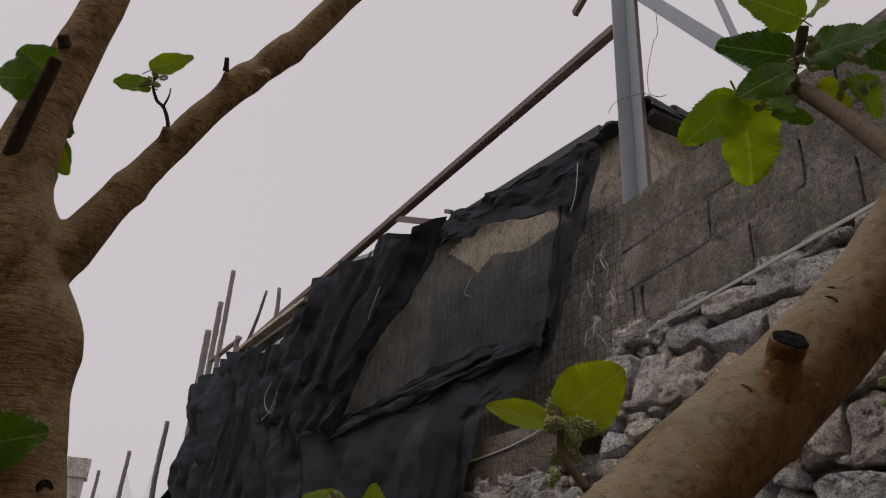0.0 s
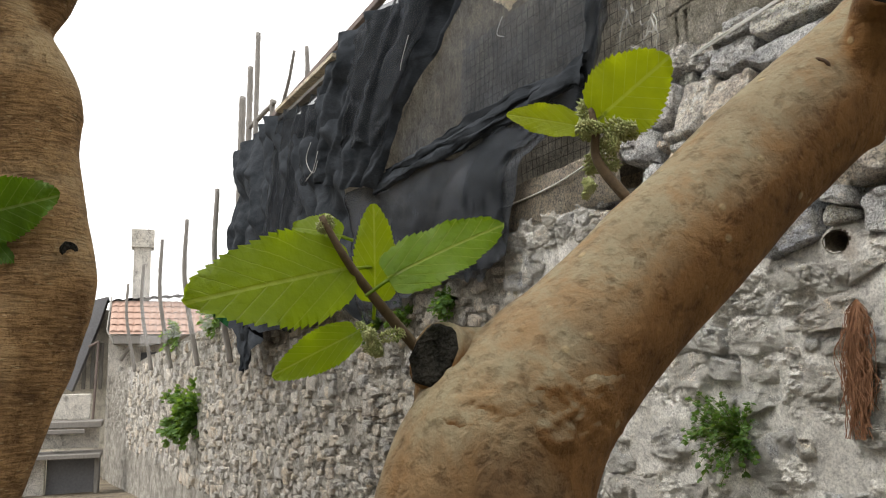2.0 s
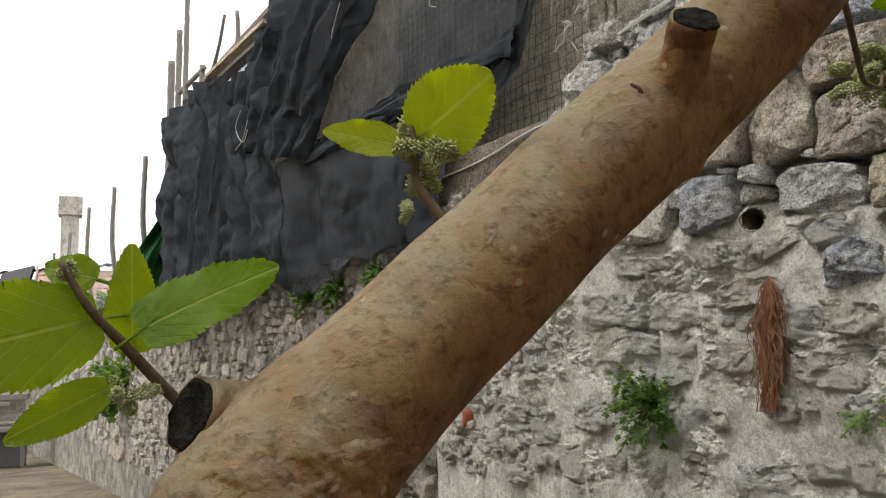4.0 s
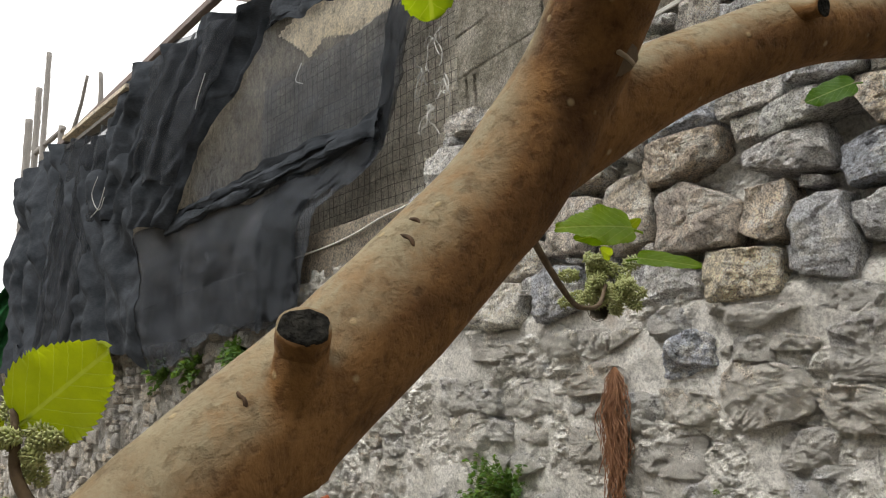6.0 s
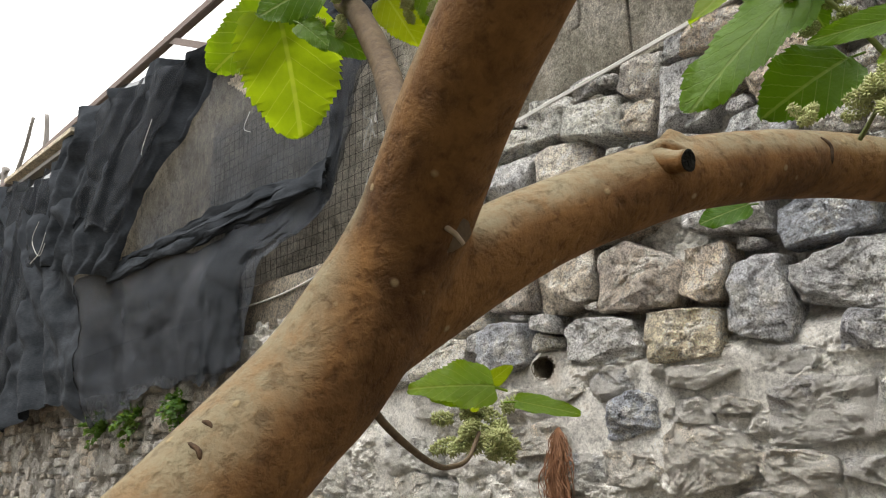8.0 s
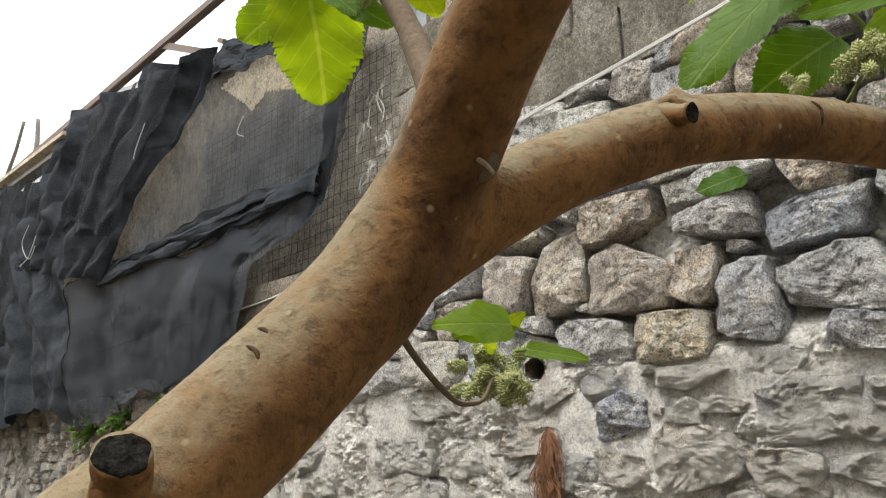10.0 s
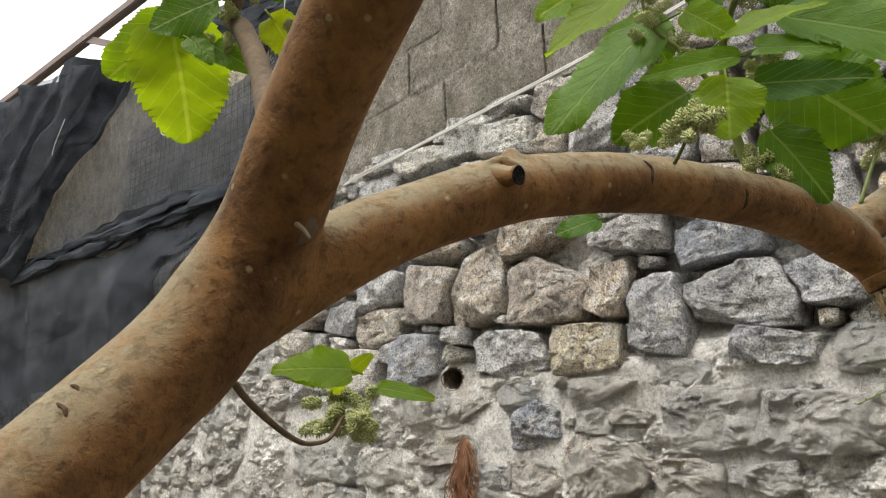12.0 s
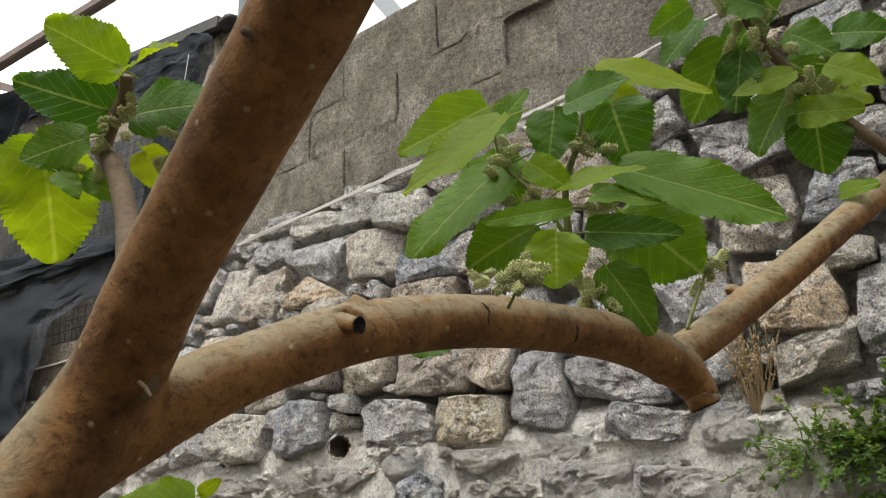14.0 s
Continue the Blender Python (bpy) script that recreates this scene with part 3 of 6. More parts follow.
# ---- the mulberry tree ----
def bark(name, base, deep, pale, wrinkle, dash=1.0, share=0.72, pore=120):
    """Mulberry bark: brown with paler dusty patches and painted top light, pale breathing pores and crosswise wrinkles.
    """
    m, n, l, b = mat(name, 0.85)
    b.inputs["Specular IOR Level"].default_value = 0.25
    a, n1 = noise_ramp(m, 32, [(0.3, deep), (0.5, base), (0.7, tuple(min(1, c * 1.25) for c in base))], 8, 0.65, distort=0.3)
    g, n2 = noise_ramp(m, 420, [(0.36, (0.5, 0.48, 0.45)), (0.5, (1, 1, 1)), (0.65, (1.3, 1.3, 1.3))], 8, 0.7)
    col = mixed(m, a.outputs[0], g.outputs[0], 0.25, "MULTIPLY")
    w, n3 = noise_ramp(m, wrinkle[0], [(0.42, (0.45, 0.42, 0.4)), (0.52, (1, 1, 1))], 5, 0.6, stretch=(1, 1, wrinkle[1]), distort=0.3)
    col = mixed(m, col, w.outputs[0], wrinkle[2], "MULTIPLY")
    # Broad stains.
    stain, n9 = noise_ramp(m, 14, [(0.36, (0.55, 0.52, 0.5)), (0.5, (1, 1, 1)), (0.66, (1.12, 1.12, 1.1))], 5, 0.6, distort=0.4)
    col = mixed(m, col, stain.outputs[0], 0.85, "MULTIPLY")
    # Dust and lichen on the upper side, with top light painted in.
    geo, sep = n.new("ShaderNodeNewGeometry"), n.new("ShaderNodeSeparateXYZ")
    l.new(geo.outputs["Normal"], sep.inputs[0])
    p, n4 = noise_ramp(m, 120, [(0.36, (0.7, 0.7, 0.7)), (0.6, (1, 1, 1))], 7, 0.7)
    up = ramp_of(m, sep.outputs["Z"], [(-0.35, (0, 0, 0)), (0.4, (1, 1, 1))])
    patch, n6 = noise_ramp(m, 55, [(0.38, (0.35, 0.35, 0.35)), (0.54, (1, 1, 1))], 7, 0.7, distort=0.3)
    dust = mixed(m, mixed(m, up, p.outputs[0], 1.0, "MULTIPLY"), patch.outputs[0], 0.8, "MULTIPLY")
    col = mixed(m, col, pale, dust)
    # Small dark creases.
    crease, n8 = noise_ramp(m, 190, [(0.3, (0.35, 0.3, 0.26)), (0.48, (1, 1, 1))], 4, 0.6)
    col = mixed(m, col, crease.outputs[0], 0.55, "MULTIPLY")
    pores = n.new("ShaderNodeTexVoronoi")
    pores.inputs["Scale"].default_value, pores.inputs["Randomness"].default_value = pore, 1.0
    squash = n.new("ShaderNodeMapping")
    squash.inputs["Scale"].default_value = (1, 1, dash)
    l.new(n.new("ShaderNodeTexCoord").outputs["Object"], squash.inputs[0])
    l.new(squash.outputs[0], pores.inputs["Vector"])
    dot = ramp_of(m, pores.outputs["Distance"], [(0.1, (1, 1, 1)), (0.2, (0, 0, 0))])
    keep = ramp_of(m, pores.outputs["Color"], [(share, (0, 0, 0)), (share + 0.06, (0.6, 0.6, 0.6))])
    spot = mixed(m, dot, keep, 1.0, "MULTIPLY")
    col = mixed(m, col, (0.46, 0.36, 0.2), spot)
    l.new(col, b.inputs["Base Color"])
    bumped(m, [(n1.outputs["Fac"], 0.5, 0.008), (crease.outputs[0], 0.5, 0.001), (n3.outputs["Fac"], wrinkle[2], 0.003), (spot, 0.6, 0.001), (n2.outputs["Fac"], 0.5, 0.001)])
    return m


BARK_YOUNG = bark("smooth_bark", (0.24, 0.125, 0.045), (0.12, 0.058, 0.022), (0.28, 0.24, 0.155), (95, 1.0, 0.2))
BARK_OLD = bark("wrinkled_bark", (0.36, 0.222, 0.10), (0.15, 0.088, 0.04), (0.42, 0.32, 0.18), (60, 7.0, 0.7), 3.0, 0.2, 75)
CUT = two_scale("dead_cut_wood", [(0.4, (0.006, 0.006, 0.005)), (0.62, (0.04, 0.037, 0.03))], [(0.4, (0.006, 0.006, 0.005)), (0.62, (0.05, 0.047, 0.04))], 90, 320, 0.95, bump=1.0, dist=0.003)
CUT.node_tree.nodes["Principled BSDF"].inputs["Specular IOR Level"].default_value = 0.1
TWIG = two_scale("twig_bark", [(0.3, (0.085, 0.055, 0.033)), (0.7, (0.17, 0.12, 0.07))], [(0.3, (0.07, 0.047, 0.03)), (0.7, (0.21, 0.15, 0.085))], 60, 300, 0.8, bump=0.5, dist=0.001)
PALE_TWIG = two_scale("dry_pale_twig", [(0.3, (0.3, 0.23, 0.15)), (0.7, (0.42, 0.34, 0.24))], [(0.3, (0.28, 0.21, 0.14)), (0.7, (0.45, 0.37, 0.27))], 60, 300, 0.85, bump=0.5, dist=0.001)
SHOOT = two_scale("green_shoot", [(0.3, (0.12, 0.16, 0.04)), (0.7, (0.22, 0.26, 0.08))], [(0.3, (0.13, 0.16, 0.05)), (0.7, (0.22, 0.25, 0.08))], 60, 300, 0.7, bump=0.3, dist=0.001)


def leaf_material(name, old, young, vein, thinness=0.45):
    """Thin leaf that lets light through, with a pale midrib and side veins."""
    m, n, l, b = mat(name, 0.5)
    b.inputs["Specular IOR Level"].default_value = 0.3
    tint = ramp_of(m, object_random(m), [(0.0, old), (0.6, tuple((p + q) / 2 for p, q in zip(old, young))), (1.0, young)])
    mo, n1 = noise_ramp(m, 60, [(0.3, (0.75, 0.78, 0.7)), (0.7, (1.15, 1.12, 1.1))], 6, 0.6)
    col = mixed(m, tint, mo.outputs[0], 0.8, "MULTIPLY")
    tc, sep = n.new("ShaderNodeTexCoord"), n.new("ShaderNodeSeparateXYZ")
    l.new(tc.outputs["Generated"], sep.inputs[0])

    def calc(op, a, c):
        x = n.new("ShaderNodeMath")
        x.operation = op
        for k, v in enumerate((a, c)):
            if isinstance(v, float):
                x.inputs[k].default_value = v
            else:
                l.new(v, x.inputs[k])
        return x.outputs[0]

    side = calc("ABSOLUTE", calc("SUBTRACT", sep.outputs["X"], 0.5), 0.0)
    row = calc("FRACT", calc("MULTIPLY", calc("SUBTRACT", sep.outputs["Y"], calc("MULTIPLY", side, 0.75)), 7.5), 0.0)
    lateral = ramp_of(m, calc("ABSOLUTE", calc("SUBTRACT", row, 0.5), 0.0), [(0.0, (0.75, 0.75, 0.75)), (0.055, (0, 0, 0))])
    rib = ramp_of(m, side, [(0.0, (1, 1, 1)), (0.014, (0.9, 0.9, 0.9)), (0.024, (0, 0, 0))])
    veins = mixed(m, lateral, rib, 1.0, "LIGHTEN")
    col = mixed(m, col, vein, mixed(m, veins, (0.55, 0.55, 0.55), 1.0, "MULTIPLY"))
    l.new(col, b.inputs["Base Color"])
    net, n2 = noise_ramp(m, 420, [(0.4, (0, 0, 0)), (0.6, (1, 1, 1))], 3, 0.5)
    bumped(m, [(veins, 0.5, -0.0015), (net.outputs[0], 0.25, 0.0008)])
    thin, mix = n.new("ShaderNodeBsdfTranslucent"), n.new("ShaderNodeMixShader")
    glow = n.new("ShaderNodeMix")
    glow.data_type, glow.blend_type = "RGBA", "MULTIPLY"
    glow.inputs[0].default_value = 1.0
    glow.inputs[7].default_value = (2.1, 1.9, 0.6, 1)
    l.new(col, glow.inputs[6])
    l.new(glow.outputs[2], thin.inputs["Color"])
    mix.inputs[0].default_value = thinness
    l.new(b.outputs[0], mix.inputs[1])
    l.new(thin.outputs[0], mix.inputs[2])
    l.new(mix.outputs[0], n["Material Output"].inputs["Surface"])
    return m


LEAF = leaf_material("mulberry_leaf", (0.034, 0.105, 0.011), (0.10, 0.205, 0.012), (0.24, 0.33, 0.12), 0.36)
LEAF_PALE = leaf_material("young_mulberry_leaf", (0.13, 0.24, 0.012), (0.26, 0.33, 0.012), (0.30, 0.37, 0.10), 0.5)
CATKIN = two_scale("catkin", [(0.3, (0.25, 0.32, 0.08)), (0.7, (0.52, 0.53, 0.22))], [(0.3, (0.22, 0.29, 0.08)), (0.7, (0.66, 0.64, 0.4))], 200, 700, 0.7, bump=0.3, dist=0.001)

tree = new("mulberry_tree")
tree.location = (1.55, -2.1, 0)
tagged(tree, "pruned mulberry tree with brown limbs and fresh spring leaves", "tree")


def under(ob, parent):
    """Puts ob, built in world places, under parent."""
    bpy.context.view_layer.update()
    ob.parent = parent
    ob.matrix_parent_inverse = parent.matrix_world.inverted()
    return ob


def fused(name, bm, material, label, voxel):
    """Limbs grown into one another, with soft crotches."""
    ob = under(obj(name, bm, material, None, label), tree)
    r = ob.modifiers.new("grown", "REMESH")
    r.mode, r.voxel_size, r.use_smooth_shade = "VOXEL", voxel, True
    s = ob.modifiers.new("soft", "SMOOTH")
    s.factor, s.iterations = 0.5, 7
    return ob


bm = bmesh.new()
tube_into(bm, [(1.56, -2.13, -0.1, 0.085), (1.50, -2.18, 0.35, 0.07), (1.37, -2.215, 1.0, 0.054), (1.315, -2.214, 1.34, 0.045), (1.305, -2.188, 1.46, 0.042), (1.3, -2.160, 1.55, 0.0415), (1.3, -2.150, 1.602, 0.0415), (1.3, -2.157, 1.648, 0.0405), (1.3, -2.164, 1.706, 0.038), (1.3, -2.170, 1.752, 0.0425), (1.3, -2.190, 1.797, 0.039), (1.3, -2.204, 1.844, 0.038), (1.3, -2.219, 1.893, 0.034), (1.3, -2.217, 1.962, 0.028), (1.3, -2.202, 2.067, 0.024), (1.3, -2.191, 2.142, 0.023), (1.3, -2.176, 2.32, 0.022), (1.29, -2.15, 2.6, 0.016)], 0.008, 28, 0.07, 3)
tube_into(bm, [(1.3, -2.185, 1.80, 0.026), (1.3, -2.154, 1.856, 0.0225), (1.3, -2.131, 1.905, 0.0178), (1.3, -2.121, 1.923, 0.0198), (1.3, -2.114, 1.937, 0.0172), (1.3, -2.070, 2.021, 0.0158), (1.3, -2.046, 2.063, 0.0158), (1.3, -2.030, 2.090, 0.0192), (1.3, -2.018, 2.106, 0.0165), (1.3, -1.997, 2.137, 0.0180), (1.3, -1.985, 2.153, 0.0196), (1.3, -1.975, 2.170, 0.0162), (1.3, -1.923, 2.263, 0.0165), (1.3, -1.86, 2.38, 0.014)], 0.006, 24, 0.10, 9)
# Knuckles where shoots once grew.
for a, b, r in (((1.312, -2.046, 2.07), (1.316, -2.054, 2.083), 0.007), ((1.312, -2.098, 1.98), (1.319, -2.100, 1.994), 0.0065), ((1.312, -2.013, 2.091), (1.314, -2.009, 2.087), 0.011), ((1.312, -2.134, 1.917), (1.314, -2.137, 1.921), 0.009), ((1.315, -2.205, 2.045), (1.322, -2.213, 2.056), 0.009)):
    tube_into(bm, [(*a, r), (*[(p + q) / 2 for p, q in zip(a, b)], r * 0.95), (*b, r * 0.6)], 0.004, 16, 0.15, 5)
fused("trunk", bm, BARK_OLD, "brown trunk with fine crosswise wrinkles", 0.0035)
bm = bmesh.new()
tube_into(bm, [(1.54, -2.09, 0.25, 0.055), (1.66, -2.04, 0.8, 0.042), (1.775, -1.982, 1.3, 0.034), (1.797, -1.970, 1.46, 0.033), (1.80, -1.957, 1.503, 0.029), (1.80, -1.927, 1.533, 0.0245), (1.80, -1.894, 1.563, 0.0238), (1.80, -1.853, 1.598, 0.0238), (1.805, -1.806, 1.637, 0.0228), (1.812, -1.767, 1.676, 0.0222), (1.820, -1.739, 1.708, 0.0220), (1.840, -1.724, 1.745, 0.0200), (1.877, -1.727, 1.781, 0.0182), (1.922, -1.730, 1.815, 0.0181), (1.965, -1.735, 1.844, 0.0183), (2.0, -1.739, 1.869, 0.0183), (2.06, -1.735, 1.93, 0.016), (2.10, -1.70, 2.04, 0.014), (2.11, -1.66, 2.2, 0.011)], 0.005, 26, 0.05, 1)
tube_into(bm, [(1.818, -1.738, 1.710, 0.019), (1.832, -1.694, 1.739, 0.0178), (1.845, -1.655, 1.761, 0.0165), (1.86, -1.6, 1.782, 0.0160), (1.87, -1.522, 1.797, 0.0158), (1.88, -1.447, 1.802, 0.0158), (1.886, -1.375, 1.802, 0.0174), (1.89, -1.318, 1.792, 0.0176), (1.897, -1.299, 1.777, 0.0142), (1.9005, -1.296, 1.766, 0.0124)], 0.004, 22, 0.05, 5)
tube_into(bm, [(1.886, -1.335, 1.788, 0.014), (1.897, -1.28, 1.814, 0.0148), (1.915, -1.225, 1.848, 0.0145), (1.95, -1.155, 1.90, 0.0142), (1.99, -1.03, 1.983, 0.0140), (2.04, -0.88, 2.08, 0.011), (2.08, -0.7, 2.2, 0.009)], 0.005, 20, 0.06, 6)
# Swellings where buds and old cuts sit.
for a, b, r in (((1.80, -1.965, 1.50), (1.782, -1.972, 1.519), 0.017), ((1.80, -1.955, 1.508), (1.806, -1.945, 1.50), 0.017), ((1.806, -1.815, 1.628), (1.818, -1.818, 1.638), 0.013), ((1.866, -1.62, 1.782), (1.869, -1.622, 1.781), 0.0105), ((1.863, -1.61, 1.793), (1.863, -1.608, 1.799), 0.0045), ((1.88, -1.375, 1.812), (1.884, -1.37, 1.822), 0.009), ((1.9, -1.215, 1.862), (1.903, -1.212, 1.87), 0.007), ((1.886, -1.737, 1.785), (1.892, -1.742, 1.784), 0.007)):
    tube_into(bm, [(*a, r), (*[(p + q) / 2 for p, q in zip(a, b)], r), (*b, r * 0.7)], 0.004, 16, 0.1, 2)
tube_into(bm, [(1.806, -1.822, 1.603, 0.013), (1.816, -1.8245, 1.624, 0.0102), (1.829, -1.8275, 1.6435, 0.0078)], 0.003, 20, 0.08, 4)
tube_into(bm, [(1.780, -1.964, 1.512, 0.016), (1.791, -1.974, 1.523, 0.0118), (1.7955, -1.9785, 1.5255, 0.0108)], 0.003, 20, 0.08, 8)
limb = fused("limb", bm, BARK_YOUNG, "smooth orange-brown limb, upper side paled by dust and painted light", 0.0022)


# Crusty healed bark round the lowest cut, lying on the limb.
bpy.context.view_layer.update()
solid = limb.evaluated_get(bpy.context.evaluated_depsgraph_get())
inward = limb.matrix_world.inverted()
co, rows_, cols_ = [], 40, 130
for i in range(rows_):
    h = -0.017 + 0.033 * i / (rows_ - 1)
    edge = math.sin(math.pi * i / (rows_ - 1))
    for a in np.linspace(-2.0, 2.0, cols_):
        out = Vector((math.cos(a), math.sin(a), 0.1)).normalized()
        aim = Vector((1.799, -1.960 + 0.4 * h, 1.510 + h - 0.010 * math.sin(a) + 0.004 * noise.noise(Vector((a * 2, 0, 9)))))
        found, p, nrm, _ = solid.ray_cast(inward @ (aim + out * 0.08), -out)
        p = limb.matrix_world @ p if found else aim + out * 0.02
        fade = max(0.0, min(edge, 1.2 - 0.6 * abs(a)) + 0.5 * noise.noise(p * 60) - 0.25)
        bump = 0.0008 + 0.0017 * noise.fractal(p * 95, 0.6, 2.1, 4) + 0.0007 * abs(noise.noise(p * 300))
        co.append(p + out * (bump * fade - 0.0012 * max(0.0, 1 - 1.6 * fade)))
me = bpy.data.meshes.new("canker")
me.from_pydata(co, [], [(r * cols_ + k, r * cols_ + k + 1, (r + 1) * cols_ + k + 1, (r + 1) * cols_ + k) for r in range(rows_ - 1) for k in range(cols_ - 1)])
me.materials.append(BARK_YOUNG)
under(smooth(new("canker", me)), tree)["label"] = "rough crust of healed bark"


SCAR = two_scale("dark_bark_scar", [(0.3, (0.03, 0.017, 0.008)), (0.7, (0.10, 0.055, 0.025))], [(0.3, (0.03, 0.018, 0.01)), (0.7, (0.12, 0.07, 0.035))], 90, 400, 0.9, bump=0.6, dist=0.001)


def cut_stub(name, a, b, r, flare, label, skin=None):
    """A sawn-off side shoot: flared bark sleeve with a dark, hollowed, weathered end."""
    bm = bmesh.new()
    a, b = Vector(a), Vector(b)
    tube_into(bm, [(*a, r * flare), (*(a + (b - a) * 0.3), r * (1 + 0.45 * (flare - 1))), (*(a + (b - a) * 0.65), r * 1.03), (*b, r)], 0.0015, 22, 0.12, r * 900)
    stub = under(smooth(obj(name, bm, skin or BARK_YOUNG, None, label)), tree)
    bm = bmesh.new()
    way = (b - a).normalized()
    x = way.orthogonal().normalized()
    y = way.cross(x)
    rings = []
    for k, (s, h) in enumerate(((0.95, -0.001), (0.94, 0.0004), (0.86, 0.0012), (0.7, 0.0008), (0.5, 0.0010), (0.3, 0.0006), (0.12, 0.0009))):
        ring = []
        for t in np.linspace(0, 2 * math.pi, 22, endpoint=False):
            out = x * math.cos(t) + y * math.sin(t)
            n1 = noise.noise((b + out * r * s) * 260)
            ring.append(bm.verts.new(b + out * r * s * (1 + 0.16 * n1) + way * (0.5 * h + 0.0004 * n1) * r / 0.008))
        rings.append(ring)
    for p, q in zip(rings, rings[1:]):
        for k in range(22):
            bm.faces.new((p[k], p[(k + 1) % 22], q[(k + 1) % 22], q[k]))
    bm.faces.new(rings[-1])
    end = smooth(obj("cut_end", bm, CUT, None, "blackened sawn end grain"))
    end.parent, end.matrix_parent_inverse = stub, stub.matrix_world.inverted()
    return stub


cut_stub("cut_stub", (1.7935, -1.9735, 1.5235), (1.7972, -1.9815, 1.5265), 0.0105, 1.15, "short sawn stub with black end")
cut_stub("cut_stub", (1.8235, -1.8255, 1.6385), (1.834, -1.829, 1.6475), 0.0080, 1.0, "short sawn stub with dark end")
cut_stub("cut_stub", (1.866, -1.622, 1.781), (1.8795, -1.6225, 1.7785), 0.0043, 1.7, "small pruned knot")
cut_stub("cut_stub", (1.899, -1.2975, 1.770), (1.9015, -1.2955, 1.7615), 0.0112, 1.05, "rounded stub end with dark wood")
cut_stub("dead_stub", (1.325, -2.228, 1.916), (1.385, -2.206, 1.993), 0.0060, 1.25, "dark dead stub on the trunk", SCAR)
cut_stub("dead_stub", (1.316, -2.053, 2.083), (1.322, -2.055, 2.096), 0.0026, 1.5, "withered bud stump", SCAR)
cut_stub("dead_stub", (1.320, -2.211, 2.053), (1.327, -2.216, 2.062), 0.0062, 1.2, "old dark knot", SCAR)
cut_stub("bark_hollow", (1.325, -2.132, 1.622), (1.3315, -2.1268, 1.622), 0.0085, 1.2, "black rotted hollow in the bark")


def scar(at, along_, round_, length, r, label="dark crescent scar in the bark"):
    """A raised crescent where a shoot fell off."""
    at, a, b = Vector(at), Vector(along_).normalized(), Vector(round_).normalized()
    bm = bmesh.new()
    tube_into(bm, [(*(at + b * length * 0.75 * (k / 5 - 0.5) + a * length * (0.12 * (1 - (k / 2.5 - 1) ** 2) + 0.10 * noise.noise(at * 900 + b * k * 1.7)) + a.cross(b) * r * (0.85 + 1.6 * (k / 2.5 - 1) ** 2)), r * (0.25 if k in (0, 5) else 0.85 + 0.5 * noise.noise(at * 700 + b * k * 2.3))) for k in range(6)], 0.001, 8, 0.4, length * 999)
    under(smooth(obj("bark_scar", bm, SCAR, None, label)), tree)


for at, axis, tangent, length, r in (
    ((1.8237, -1.7898, 1.6784), (0.13, 0.7, 0.7), (0.79, 0.35, -0.5), 0.013, 0.0009),
    ((1.8187, -1.8433, 1.6275), (0.08, 0.77, 0.64), (0.71, 0.41, -0.58), 0.011, 0.0009),
    ((1.8217, -1.7851, 1.6856), (0.13, 0.7, 0.7), (0.88, 0.25, -0.41), 0.010, 0.0008),
    ((1.8935, -1.7435, 1.784), (0.78, -0.06, 0.62), (0.5, 0.35, -0.6), 0.010, 0.0024),
    ((1.9685, -1.7535, 1.838), (0.78, -0.1, 0.6), (0.4, 0.45, -0.6), 0.012, 0.0026),
    ((1.8674, -1.6349, 1.7757), (0.25, 0.91, 0.35), (0.33, 0.26, -0.91), 0.014, 0.0008),
    ((1.8856, -1.5303, 1.7983), (0.12, 0.97, 0.19), (0.11, 0.17, -0.98), 0.018, 0.0011),
    ((1.8939, -1.4532, 1.7948), (0.13, 0.99, 0.07), (-0.46, 0.12, -0.88), 0.018, 0.0013),
):
    scar(at, axis, tangent, length, r)


def twig(points, thick, material=None, label="thin twig carrying leaves"):
    bm = bmesh.new()
    n = len(points)
    tube_into(bm, [(*p, thick * (1 - 0.45 * k / (n - 1))) for k, p in enumerate(points)], 0.002, 10, 0.16, thick * 3000)
    return under(smooth(obj("twig", bm, material or TWIG, None, label)), tree)


